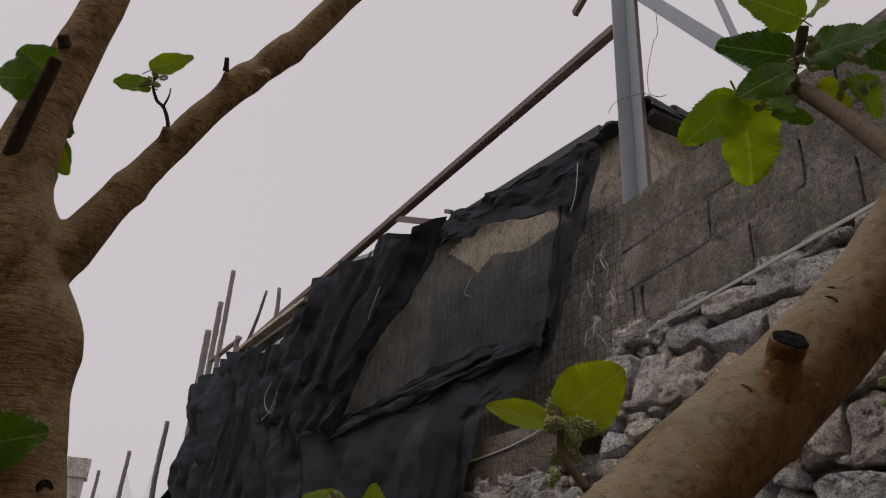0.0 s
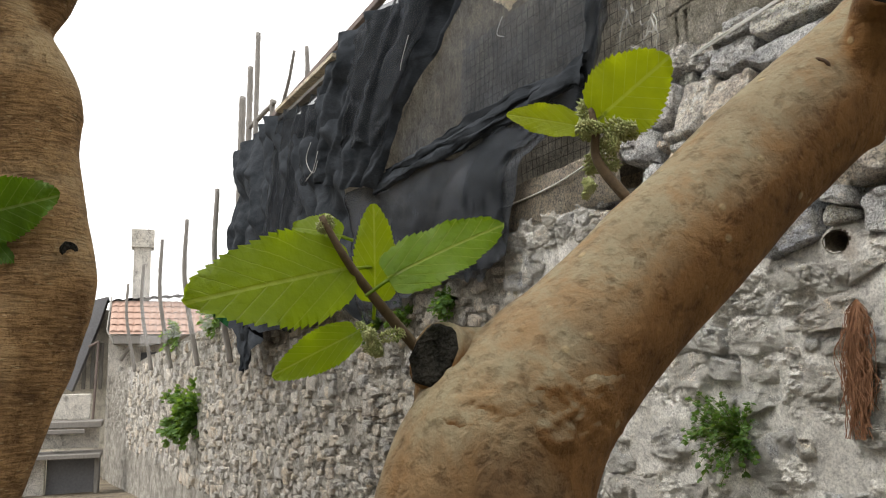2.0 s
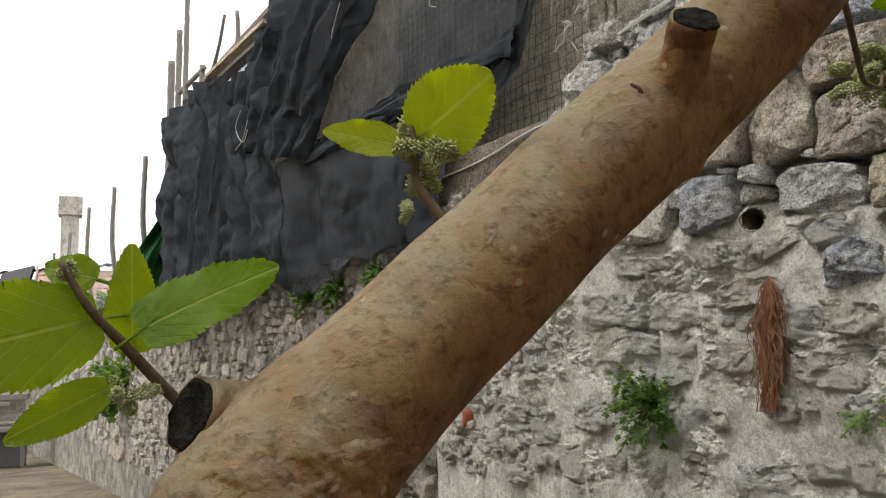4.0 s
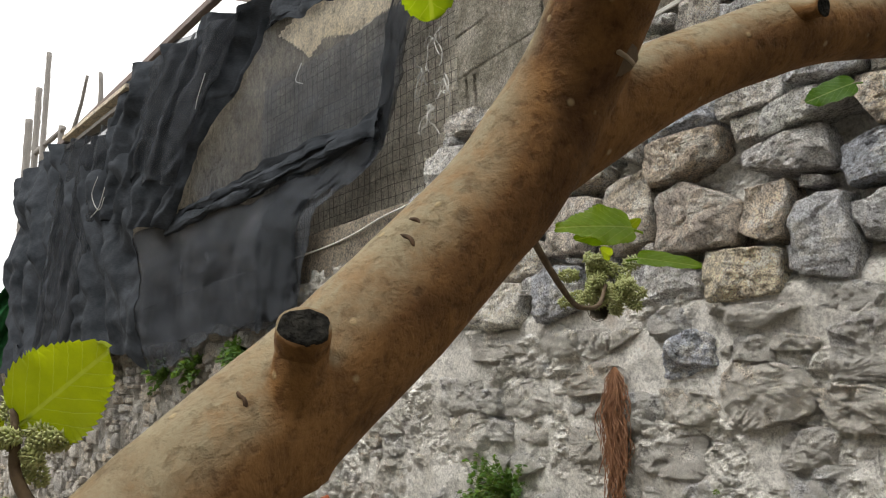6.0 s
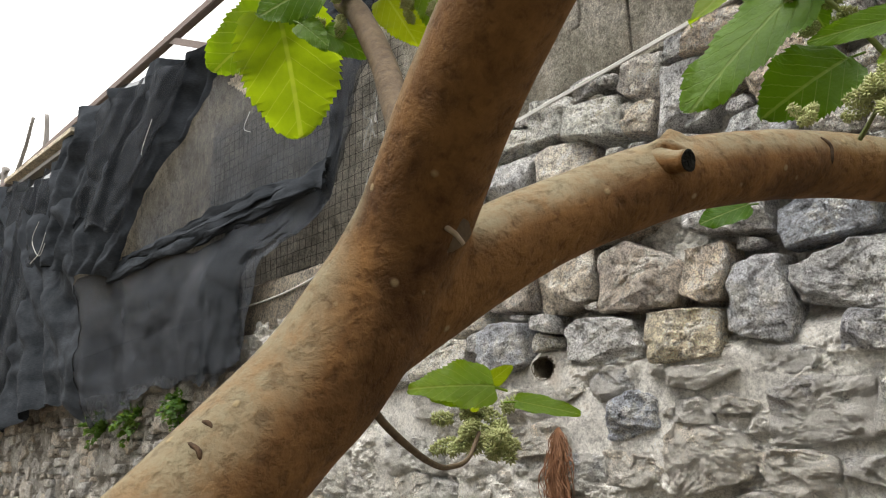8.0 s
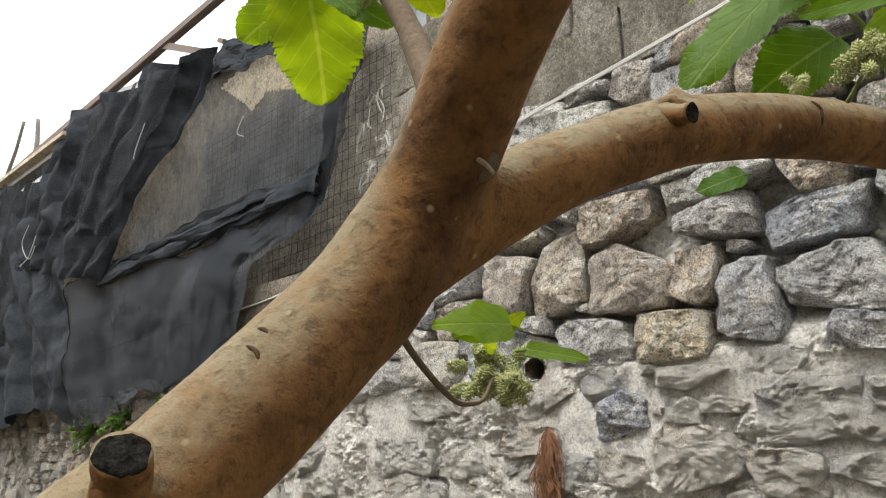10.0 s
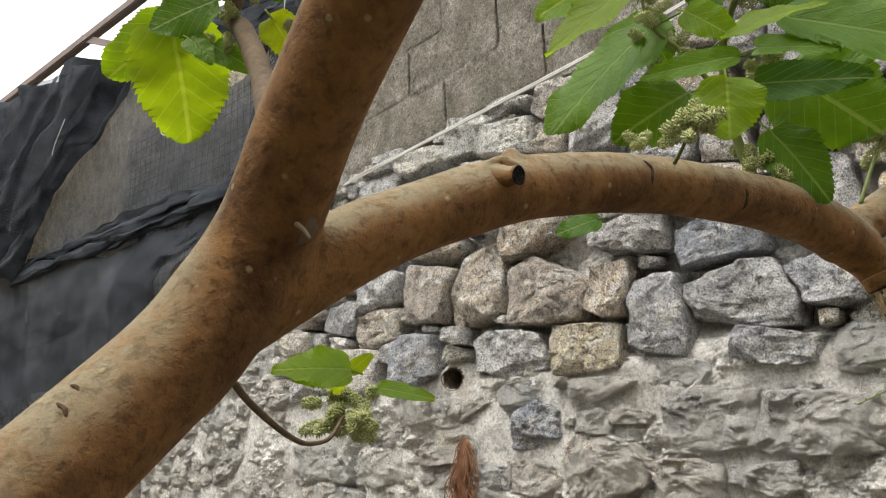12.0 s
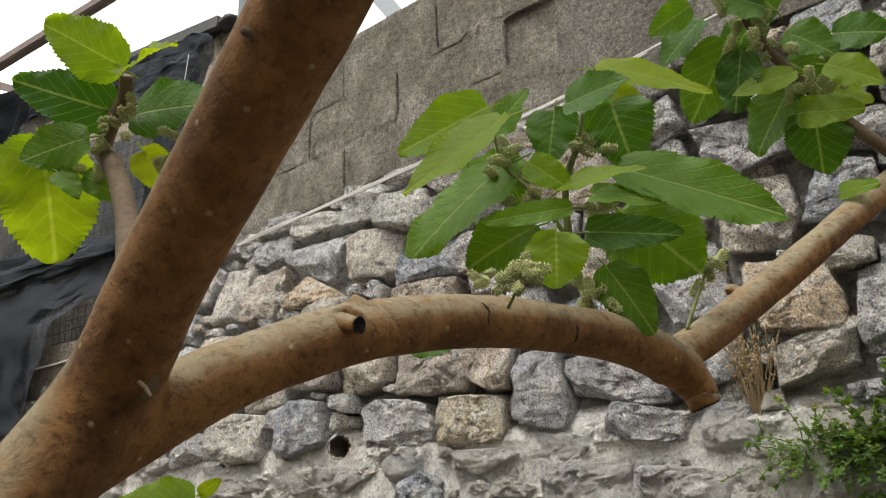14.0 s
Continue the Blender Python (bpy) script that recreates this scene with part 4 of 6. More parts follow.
def leaf_mesh(rng, length, width, droop, fold):
    """A toothed heart-shaped leaf along +y with its stalk behind it."""
    teeth = 17
    rows, cols = 6 * teeth, 12
    ph = rng.uniform(0, 6)
    lop, blunt = rng.uniform(-0.12, 0.12), rng.uniform(0.5, 0.66)
    co, faces = [], []
    for r in range(rows + 1):
        t = r / rows
        half = 0.58 * width * (math.sin(math.pi * min(1, t**blunt)) ** 0.52 if t < 1 else 0) * (1.0 - 0.08 * t)
        saw = (t * teeth + 0.3 * math.sin(t * 17 + ph)) % 1.0
        tooth = 0.10 * (1 - saw) ** 0.8 * (1 if 0.06 < t < 0.97 else 0)
        for c in range(cols + 1):
            s = 2 * c / cols - 1
            x = half * s * (1 - tooth * max(0.0, (abs(s) - 0.72) / 0.28)) + lop * width * t * t
            back = 0.10 * length * max(0, 1 - t / 0.12) * abs(s) ** 1.5
            y = length * t - back + 0.02 * length * (saw - 0.5) * (abs(s) > 0.9)
            # Blade puckered between the side veins.
            pucker = 0.018 * width * math.sin(2 * math.pi * (t - 0.38 * abs(s)) * 7.5) * abs(s) * (1 - abs(s)) * 4
            z = -droop * length * t * t + fold * abs(s) * half + pucker + 0.07 * width * math.sin(t * 7 + ph) * s * abs(s) + 0.035 * width * math.sin(t * 19 + ph * 2 + 2 * s) * abs(s) ** 2
            co.append((x, y, z))
    w = cols + 1
    faces = [(r * w + c, r * w + c + 1, (r + 1) * w + c + 1, (r + 1) * w + c) for r in range(rows) for c in range(cols)]
    k = len(co)
    thick = max(0.0006, width * 0.016)
    for y, z in ((0.05 * length, 0.0), (-0.12 * length, -0.02 * length), (-0.3 * length, -0.08 * length)):
        co += [(thick * math.cos(a), y, z + thick * math.sin(a) - thick) for a in np.linspace(0, 2 * math.pi, 6, endpoint=False)]
    for r in range(2):
        faces += [(k + r * 6 + j, k + r * 6 + (j + 1) % 6, k + r * 6 + 6 + (j + 1) % 6, k + r * 6 + 6 + j) for j in range(6)]
    me = bpy.data.meshes.new("leaf")
    me.from_pydata(co, [], faces)
    return me


leaf_rng = random.Random(21)


def leaves(holder, material, rows, facing=(0.55, -0.5, 0.65)):
    """Leaves under a twig: rows of foot x, y, z, tip x, y, z and breadth."""
    for bx, by, bz, tx, ty, tz, width in rows:
        foot, tip = Vector((bx, by, bz)), Vector((tx, ty, tz))
        length = (tip - foot).length
        me = leaf_mesh(leaf_rng, length, width, leaf_rng.uniform(0.02, 0.2), leaf_rng.uniform(0.0, 0.22))
        me.materials.append(material)
        y = (tip - foot).normalized()
        z = Vector(facing) + Vector([leaf_rng.uniform(-0.35, 0.35) for _ in range(3)])
        z = (z - y * z.dot(y)).normalized()
        x = y.cross(z)
        lf = smooth(new("leaf", me))
        lf.matrix_world = Matrix.Translation(foot) @ Matrix((x, y, z)).transposed().to_4x4()
        m = lf.matrix_world.copy()
        lf.parent, lf.matrix_parent_inverse = holder, holder.matrix_world.inverted()
        lf.matrix_world = m


def catkins(holder, centre, count, spread, size, seed):
    """Fuzzy green flower spikes crowded round a twig's end."""
    rng = random.Random(seed)
    for _ in range(count):
        at = Vector(centre) + Vector([rng.gauss(0, spread) for _ in range(3)])
        way = (at - Vector(centre) + Vector((rng.uniform(-1, 1), rng.uniform(-1, 1), rng.uniform(-0.6, 0.9))) * spread).normalized()
        co, faces = [], []
        long, fat = size * rng.uniform(0.9, 1.6), size * rng.uniform(0.24, 0.31)
        x = way.orthogonal().normalized()
        y = way.cross(x)
        for k in range(80):
            t = (k + 0.5) / 80
            a = k * 2.4
            r = fat * math.sin(math.pi * (0.12 + 0.8 * t)) ** 0.6
            c = way * long * (t - 0.5) + (x * math.cos(a) + y * math.sin(a)) * r
            s = size * rng.uniform(0.06, 0.10)
            out = (c - way * c.dot(way)).normalized()
            i = len(co)
            tip = c + (out + way * rng.uniform(-0.5, 0.7)).normalized() * s * rng.uniform(1.6, 3.4)
            u, v = out.orthogonal().normalized(), out.cross(out.orthogonal().normalized())
            co += [c - out * s] + [c + (u * math.cos(b) + v * math.sin(b)) * s for b in np.linspace(0, 2 * math.pi, 6, endpoint=False)] + [tip]
            faces += [(i, i + 1 + (j + 1) % 6, i + 1 + j) for j in range(6)] + [(i + 7, i + 1 + j, i + 1 + (j + 1) % 6) for j in range(6)]
        me = bpy.data.meshes.new("catkin")
        me.from_pydata(co, [], faces)
        me.materials.append(CATKIN)
        ck = smooth(new("catkin", me))
        ck.location = at
        m = ck.matrix_world.copy()
        ck.parent, ck.matrix_parent_inverse = holder, holder.matrix_world.inverted()


twig([(1.853, -1.7255, 1.750), (1.862, -1.725, 1.7445), (1.8655, -1.7225, 1.741), (1.8675, -1.721, 1.7375)], 0.0012, PALE_TWIG, "dry snapped pale twig stub")
ta = twig([(1.757, -1.885, 1.588), (1.75, -1.894, 1.605), (1.751, -1.895, 1.617), (1.75, -1.896, 1.627)], 0.0022)
leaves(ta, LEAF_PALE, [
    (1.745, -1.901, 1.621, 1.735, -1.927, 1.627, 0.014),
    (1.753, -1.892, 1.624, 1.772, -1.872, 1.644, 0.031),
], (0.8, -0.4, 0.1))
catkins(ta, (1.75, -1.895, 1.616), 10, 0.0055, 0.0088, 1)
catkins(ta, (1.752, -1.899, 1.593), 2, 0.003, 0.006, 11)
tb = twig([(1.786, -1.980, 1.525), (1.788, -1.999, 1.546), (1.793, -2.008, 1.556), (1.793, -2.015, 1.568)], 0.0018)
leaves(tb, LEAF_PALE, [
    (1.792, -2.009, 1.552, 1.805, -2.053, 1.541, 0.027),
    (1.796, -1.992, 1.551, 1.8, -1.958, 1.569, 0.019),
    (1.784, -1.996, 1.546, 1.788, -1.997, 1.574, 0.014),
    (1.779, -2.007, 1.565, 1.772, -2.021, 1.569, 0.011),
    (1.786, -2.004, 1.533, 1.786, -2.028, 1.521, 0.012),
], (0.9, -0.3, 0.1))
catkins(tb, (1.787, -1.998, 1.531), 5, 0.003, 0.005, 2)
catkins(tb, (1.793, -2.013, 1.566), 2, 0.002, 0.005, 12)
tc = twig([(1.80, -1.722, 1.70), (1.79, -1.705, 1.687), (1.775, -1.682, 1.676), (1.761, -1.661, 1.669), (1.757, -1.65, 1.668), (1.752, -1.637, 1.671), (1.742, -1.622, 1.683)], 0.0017)
leaves(tc, LEAF_PALE, [
    (1.793, -1.656, 1.701, 1.783, -1.688, 1.702, 0.022),
    (1.788, -1.653, 1.700, 1.783, -1.677, 1.696, 0.012),
    (1.758, -1.628, 1.705, 1.773, -1.626, 1.712, 0.008),
    (1.751, -1.603, 1.697, 1.777, -1.588, 1.690, 0.011),
    (1.762, -1.637, 1.694, 1.767, -1.647, 1.696, 0.006),
], (0.8, -0.6, 0.1))
catkins(tc, (1.740, -1.617, 1.687), 24, 0.0095, 0.010, 3)
td = twig([(1.862, -1.722, 1.742), (1.831, -1.715, 1.768), (1.808, -1.705, 1.802), (1.778, -1.695, 1.845), (1.753, -1.692, 1.881), (1.739, -1.693, 1.895), (1.745, -1.693, 1.909), (1.753, -1.691, 1.923), (1.762, -1.695, 1.933)], 0.0072)
leaves(td, LEAF_PALE, [
    (1.765, -1.702, 1.936, 1.755, -1.741, 1.951, 0.033),
    (1.769, -1.698, 1.935, 1.802, -1.691, 1.94, 0.037),
    (1.707, -1.713, 1.896, 1.674, -1.739, 1.872, 0.034),
    (1.715, -1.716, 1.89, 1.701, -1.694, 1.835, 0.055),
    (1.75, -1.674, 1.896, 1.757, -1.661, 1.872, 0.023),
    (1.768, -1.659, 1.894, 1.77, -1.646, 1.865, 0.025),
], (0.8, -0.4, 0.0))
leaves(td, LEAF, [
    (1.746, -1.698, 1.917, 1.725, -1.742, 1.927, 0.034),
    (1.752, -1.679, 1.919, 1.801, -1.656, 1.92, 0.037),
    (1.756, -1.712, 1.89, 1.731, -1.736, 1.878, 0.026),
    (1.78, -1.652, 1.913, 1.792, -1.641, 1.896, 0.027),
    (1.728, -1.696, 1.881, 1.744, -1.681, 1.866, 0.016),
    (1.746, -1.719, 1.871, 1.757, -1.71, 1.858, 0.013),
], (0.8, -0.4, 0.0))
for spot, count, seed in (((1.749, -1.701, 1.905), 3, 4), ((1.766, -1.693, 1.911), 3, 44), ((1.759, -1.69, 1.901), 3, 54), ((1.74, -1.693, 1.888), 4, 64), ((1.772, -1.66, 1.879), 3, 74), ((1.781, -1.669, 1.897), 2, 84), ((1.724, -1.705, 1.885), 3, 94), ((1.761, -1.673, 1.884), 3, 104)):
    catkins(td, spot, count, 0.004, 0.007, seed)
te = twig([(1.876, -1.397, 1.815), (1.870, -1.400, 1.835), (1.869, -1.412, 1.867), (1.877, -1.425, 1.908), (1.893, -1.43, 1.935), (1.901, -1.434, 1.954)], 0.0034, SHOOT, "green shoot crowded with broad leaves")
leaves(te, LEAF_PALE, [
    (1.845, -1.477, 1.961, 1.802, -1.517, 1.930, 0.039),
    (1.876, -1.499, 1.933, 1.823, -1.535, 1.889, 0.036),
    (1.912, -1.413, 1.994, 1.976, -1.385, 1.965, 0.023),
    (1.909, -1.476, 1.884, 1.958, -1.466, 1.891, 0.018),
    (1.920, -1.507, 1.841, 1.920, -1.510, 1.809, 0.034),
    (1.910, -1.404, 1.978, 1.934, -1.398, 1.957, 0.023),
    (1.890, -1.484, 1.903, 1.911, -1.476, 1.883, 0.021),
], (0.45, -0.8, 0.3))
leaves(te, LEAF, [
    (1.837, -1.448, 1.927, 1.780, -1.490, 1.869, 0.053),
    (1.839, -1.451, 1.957, 1.870, -1.460, 1.976, 0.027),
    (1.905, -1.456, 1.952, 1.948, -1.454, 1.956, 0.030),
    (1.915, -1.416, 1.960, 1.922, -1.409, 1.918, 0.049),
    (1.920, -1.413, 1.911, 2.010, -1.375, 1.866, 0.043),
    (1.885, -1.445, 1.956, 1.879, -1.448, 1.918, 0.035),
    (1.910, -1.480, 1.868, 1.876, -1.516, 1.861, 0.015),
    (1.907, -1.394, 1.934, 1.937, -1.383, 1.902, 0.041),
    (1.828, -1.438, 1.946, 1.841, -1.428, 1.905, 0.028),
], (0.5, -0.75, 0.35))
leaves(te, LEAF, [
    (1.844, -1.423, 1.886, 1.811, -1.458, 1.860, 0.049),
    (1.916, -1.459, 1.856, 1.967, -1.443, 1.846, 0.023),
    (1.894, -1.372, 1.896, 1.936, -1.352, 1.848, 0.069),
    (1.888, -1.394, 1.850, 1.914, -1.386, 1.805, 0.035),
    (1.795, -1.462, 1.806, 1.779, -1.484, 1.797, 0.018),
    (1.902, -1.428, 1.894, 1.945, -1.418, 1.882, 0.023),
], (0.5, -0.8, 0.2))
for spot, count, spread, size, seed in (
    ((1.867, -1.506, 1.825), 4, 0.004, 0.008, 36), ((1.880, -1.396, 1.835), 6, 0.008, 0.010, 15),
    ((1.8935, -1.408, 1.8915), 8, 0.010, 0.010, 25), ((1.893, -1.426, 1.931), 8, 0.011, 0.010, 5), ((1.849, -1.445, 1.911), 7, 0.009, 0.010, 45),
):
    catkins(te, spot, count, spread, size, seed)
te0 = twig([(1.896, -1.525, 1.800), (1.906, -1.529, 1.808), (1.914, -1.535, 1.814)], 0.0011, SHOOT, "short spur with pale catkins")
catkins(te0, (1.914, -1.535, 1.814), 11, 0.006, 0.009, 35)
te2 = twig([(1.870, -1.414, 1.873), (1.857, -1.436, 1.905), (1.8456, -1.455, 1.926), (1.848, -1.468, 1.95)], 0.0018, SHOOT)
catkins(te2, (1.846, -1.455, 1.93), 6, 0.008, 0.009, 6)
te3 = twig([(1.896, -1.30, 1.82), (1.905, -1.29, 1.85), (1.912, -1.285, 1.868)], 0.0015, SHOOT)
catkins(te3, (1.912, -1.285, 1.872), 11, 0.009, 0.012, 7)
tf = twig([(2.075, -0.8, 2.14), (2.06, -0.93, 2.02), (2.027, -0.99, 2.005), (2.003, -1.031, 2.024), (1.978, -1.050, 2.057), (1.943, -1.085, 2.112), (1.922, -1.118, 2.160), (1.920, -1.143, 2.196)], 0.0085)
leaves(tf, LEAF, [
    (1.872, -1.156, 2.189, 1.837, -1.175, 2.166, 0.031),
    (1.874, -1.136, 2.180, 1.833, -1.148, 2.142, 0.042),
    (1.894, -1.121, 2.148, 1.847, -1.120, 2.080, 0.063),
    (1.910, -1.128, 2.128, 1.893, -1.121, 2.072, 0.044),
    (1.932, -1.078, 2.093, 1.893, -1.083, 2.039, 0.059),
    (1.953, -1.071, 2.065, 1.952, -1.062, 2.005, 0.062),
    (1.939, -1.074, 2.132, 1.969, -1.066, 2.099, 0.050),
    (1.936, -1.125, 2.177, 1.902, -1.165, 2.191, 0.049),
    (1.945, -1.110, 2.176, 1.925, -1.152, 2.202, 0.049),
    (1.954, -1.101, 2.146, 1.991, -1.091, 2.114, 0.042),
    (1.916, -1.096, 2.180, 1.888, -1.101, 2.142, 0.043),
    (1.990, -1.077, 2.141, 2.035, -1.078, 2.126, 0.042),
], (0.25, -0.85, 0.1))
leaves(tf, LEAF_PALE, [
    (1.950, -1.111, 2.098, 1.901, -1.139, 2.088, 0.027),
    (1.985, -1.101, 2.097, 2.027, -1.095, 2.067, 0.034),
    (1.949, -1.093, 2.062, 2.004, -1.090, 2.048, 0.034),
    (1.958, -1.052, 2.100, 2.005, -1.047, 2.076, 0.036),
    (1.969, -1.084, 1.973, 2.003, -1.092, 1.972, 0.023),
], (0.25, -0.85, 0.3))
catkins(tf, (1.932, -1.105, 2.141), 14, 0.018, 0.014, 8)
catkins(tf, (1.966, -1.066, 2.086), 12, 0.016, 0.014, 18)
catkins(tf, (1.905, -1.13, 2.17), 6, 0.012, 0.013, 28)
tt = twig([(1.318, -2.098, 1.992), (1.322, -2.101, 2.0), (1.335, -2.107, 2.004), (1.345, -2.114, 2.003), (1.36, -2.12, 2.007), (1.365, -2.121, 2.016)], 0.0022)
twig([(1.336, -2.107, 2.004), (1.345, -2.104, 2.012), (1.348, -2.104, 2.020)], 0.0012, None, "dead dark bud stalk")
leaves(tt, LEAF_PALE, [
    (1.36, -2.125, 2.007, 1.36, -2.157, 2.004, 0.022),
    (1.365, -2.123, 2.026, 1.37, -2.089, 2.05, 0.021),
    (1.290, -2.211, 1.988, 1.290, -2.185, 1.976, 0.022),
    (1.290, -2.209, 1.958, 1.290, -2.181, 1.926, 0.024),
    (1.290, -2.204, 1.923, 1.290, -2.190, 1.904, 0.018),
], (0.9, 0.1, 0.1))
leaves(tt, LEAF, [
    (1.33, -2.219, 2.013, 1.342, -2.246, 2.023, 0.042),
    (1.325, -2.229, 2.003, 1.328, -2.262, 1.996, 0.046),
    (1.297, -2.206, 1.982, 1.289, -2.185, 1.973, 0.026),
    (1.286, -2.207, 1.964, 1.269, -2.183, 1.937, 0.030),
    (1.274, -2.209, 1.94, 1.26, -2.193, 1.917, 0.026),
    (1.341, -2.19, 1.646, 1.359, -2.134, 1.661, 0.047),
    (1.338, -2.186, 1.63, 1.333, -2.145, 1.626, 0.038),
], (0.9, 0.1, 0.1))
catkins(tt, (1.364, -2.121, 2.015), 6, 0.004, 0.007, 9)
# ---- the shed above the wall ----
def net_material(name, dark, light, cover, thread, slits=0.0):
    """Woven plastic netting: a share of it is open, so that what lies behind shows through."""
    m, n, l, b = mat(name, 0.95)
    b.inputs["Specular IOR Level"].default_value = 0.15
    a, n1 = noise_ramp(m, 7, [(0.3, dark), (0.7, light)], 6, 0.6)
    f, n2 = noise_ramp(m, thread, [(0.3, (0.6, 0.6, 0.6)), (0.7, (1.35, 1.35, 1.35))], 4, 0.6, stretch=(0.25, 0.25, 3))
    l.new(mixed(m, a.outputs[0], f.outputs[0], 0.8, "MULTIPLY"), b.inputs["Base Color"])
    bumped(m, [(n1.outputs["Fac"], 0.5, 0.02), (n2.outputs["Fac"], 0.6, 0.003)])
    if cover < 1:
        c, n3 = noise_ramp(m, 5, [(0.3, (cover - 0.1,) * 3), (0.7, (min(1, cover + 0.1),) * 3)], 5, 0.6)
        # Slits where threads have slipped.
        slit, n4 = noise_ramp(m, 42, [(0.40, (0.55, 0.55, 0.55)), (0.5, (1, 1, 1))], 4, 0.6, stretch=(1, 1, 0.1))
        open_ = mixed(m, c.outputs[0], slit.outputs[0], slits, "MULTIPLY")
        clear, mix = n.new("ShaderNodeBsdfTransparent"), n.new("ShaderNodeMixShader")
        l.new(open_, mix.inputs[0])
        l.new(clear.outputs[0], mix.inputs[1])
        l.new(b.outputs[0], mix.inputs[2])
        l.new(mix.outputs[0], n["Material Output"].inputs["Surface"])
    return m


NET = net_material("black_shade_net", (0.034, 0.038, 0.045), (0.066, 0.073, 0.085), 0.74, 160, 0.2)
NET_VEIL = net_material("doubled_black_net", (0.02, 0.024, 0.029), (0.055, 0.061, 0.072), 0.7, 160)
NET_THICK = net_material("bunched_black_net", (0.018, 0.022, 0.027), (0.052, 0.059, 0.070), 1.0, 160)
NET_GREEN = net_material("green_net", (0.012, 0.07, 0.022), (0.03, 0.13, 0.045), 1.0, 160)
NET_BIRD = net_material("pale_bird_net", (0.45, 0.45, 0.45), (0.6, 0.6, 0.6), 0.24, 90)
STEEL = two_scale("painted_steel", [(0.3, (0.3, 0.335, 0.37)), (0.7, (0.37, 0.41, 0.45))], [(0.3, (0.28, 0.31, 0.34)), (0.7, (0.4, 0.43, 0.46))], 4, 70, 0.5, bump=0.1)
RUST = two_scale("rusty_steel", [(0.3, (0.10, 0.075, 0.065)), (0.7, (0.2, 0.165, 0.15))], [(0.3, (0.12, 0.07, 0.05)), (0.7, (0.23, 0.19, 0.17))], 5, 90, 0.7, bump=0.2)
ROOF = two_scale("dark_roof_sheet", [(0.3, (0.035, 0.036, 0.04)), (0.7, (0.07, 0.07, 0.075))], [(0.3, (0.03, 0.03, 0.033)), (0.7, (0.09, 0.09, 0.09))], 4, 50, 0.7, bump=0.3)
CANE = two_scale("weathered_wood", [(0.3, (0.16, 0.15, 0.14)), (0.7, (0.3, 0.28, 0.26))], [(0.3, (0.15, 0.14, 0.13)), (0.7, (0.33, 0.31, 0.28))], 12, 120, 0.85, bump=0.4, stretch=(3, 3, 0.6))
PVC = two_scale("grey_cable", [(0.3, (0.5, 0.5, 0.48)), (0.7, (0.62, 0.61, 0.58))], [(0.3, (0.48, 0.47, 0.45)), (0.7, (0.62, 0.61, 0.58))], 10, 200, 0.6, bump=0.1)
WIRE = two_scale("galvanised_wire", [(0.3, (0.07, 0.06, 0.05)), (0.7, (0.13, 0.12, 0.11))], [(0.3, (0.06, 0.045, 0.035)), (0.7, (0.16, 0.15, 0.14))], 20, 200, 0.7, 0.2, bump=0.1)


def shed_y(x):
    return 0.20 + 0.135 * x


def net_y(x, z=4.0):
    """The hang of the net: against the shed at its end, further out along the wall, and over the ledge below."""
    y = 0.155 + 0.239 * x if x > -4 else -0.801 + 0.135 * (x + 4)
    return y + (min(y, line_w(x) - 0.06) - y) * ease(2.85, 2.5, z)


def sheet(name, material, fn, us, vs, skip=None):
    """A mesh over a grid of u and v; fn gives the place, skip the faces to leave out."""
    co = [fn(u, v) for u in us for v in vs]
    n = len(vs)
    faces = [(a * n + b, a * n + n + b, a * n + n + b + 1, a * n + b + 1) for a in range(len(us) - 1) for b in range(n - 1) if not (skip and skip(co[a * n + b]))]
    me = bpy.data.meshes.new(name)
    me.from_pydata(co, [], faces)
    me.materials.append(material)
    return smooth(new(name, me))


shed = new("garden_shed")
shed.location = (-4, 0.5, 2.3)
tagged(shed, "low shed with cream walls and dark sheet roof behind netting", "shed")


def in_shed(ob):
    return under(ob, shed)


def shed_block(name, x0, x1, z0, z1, out, material, label):
    bm = bmesh.new()
    v = []
    for z in (z0, z1):
        v += [bm.verts.new((x, y, z)) for x, y in ((x0, shed_y(x0) - out), (x1, shed_y(x1) - out), (x1, shed_y(x1) + 1.5), (x0, shed_y(x0) + 1.5))]
    for f in ((3, 2, 1, 0), (4, 5, 6, 7), (0, 1, 5, 4), (1, 2, 6, 5), (2, 3, 7, 6), (3, 0, 4, 7)):
        bm.faces.new([v[k] for k in f])
    return in_shed(obj(name, bm, material, None, label))


shed_block("wall", -7.6, -0.825, 2.2, 4.10, 0.0, PLASTER, "cream plastered wall")
bm = bmesh.new()
v = [bm.verts.new((x, y, z)) for z in (3.2, 4.03) for x, y in ((-0.822, 0.10), (-0.738, 0.14), (-1.30, 1.51), (-1.38, 1.47))]
for f in ((3, 2, 1, 0), (4, 5, 6, 7), (0, 1, 5, 4), (1, 2, 6, 5), (2, 3, 7, 6), (3, 0, 4, 7)):
    bm.faces.new([v[k] for k in f])
in_shed(obj("end_wall", bm, PLASTER, None, "cream plastered end wall"))
xs, zs = np.arange(-2.8, -0.826, 0.02), np.arange(2.44, 3.66, 0.02)
in_shed(sheet("rough_patch", GREYWALL, lambda x, z: (x, shed_y(x) - 0.018 - 0.014 * noise.fractal(Vector((x, 0, z)) * 9, 0.8, 2, 4) - 0.006 * (noise.noise(Vector((x * 3, 2, math.floor(z * 5)))) > 0), z), xs, zs))["label"] = "rough grey block wall without plaster"


def eave(x):
    """Height of the eave along the shed."""
    return 4.035 + 0.07 * (-0.85 - x)


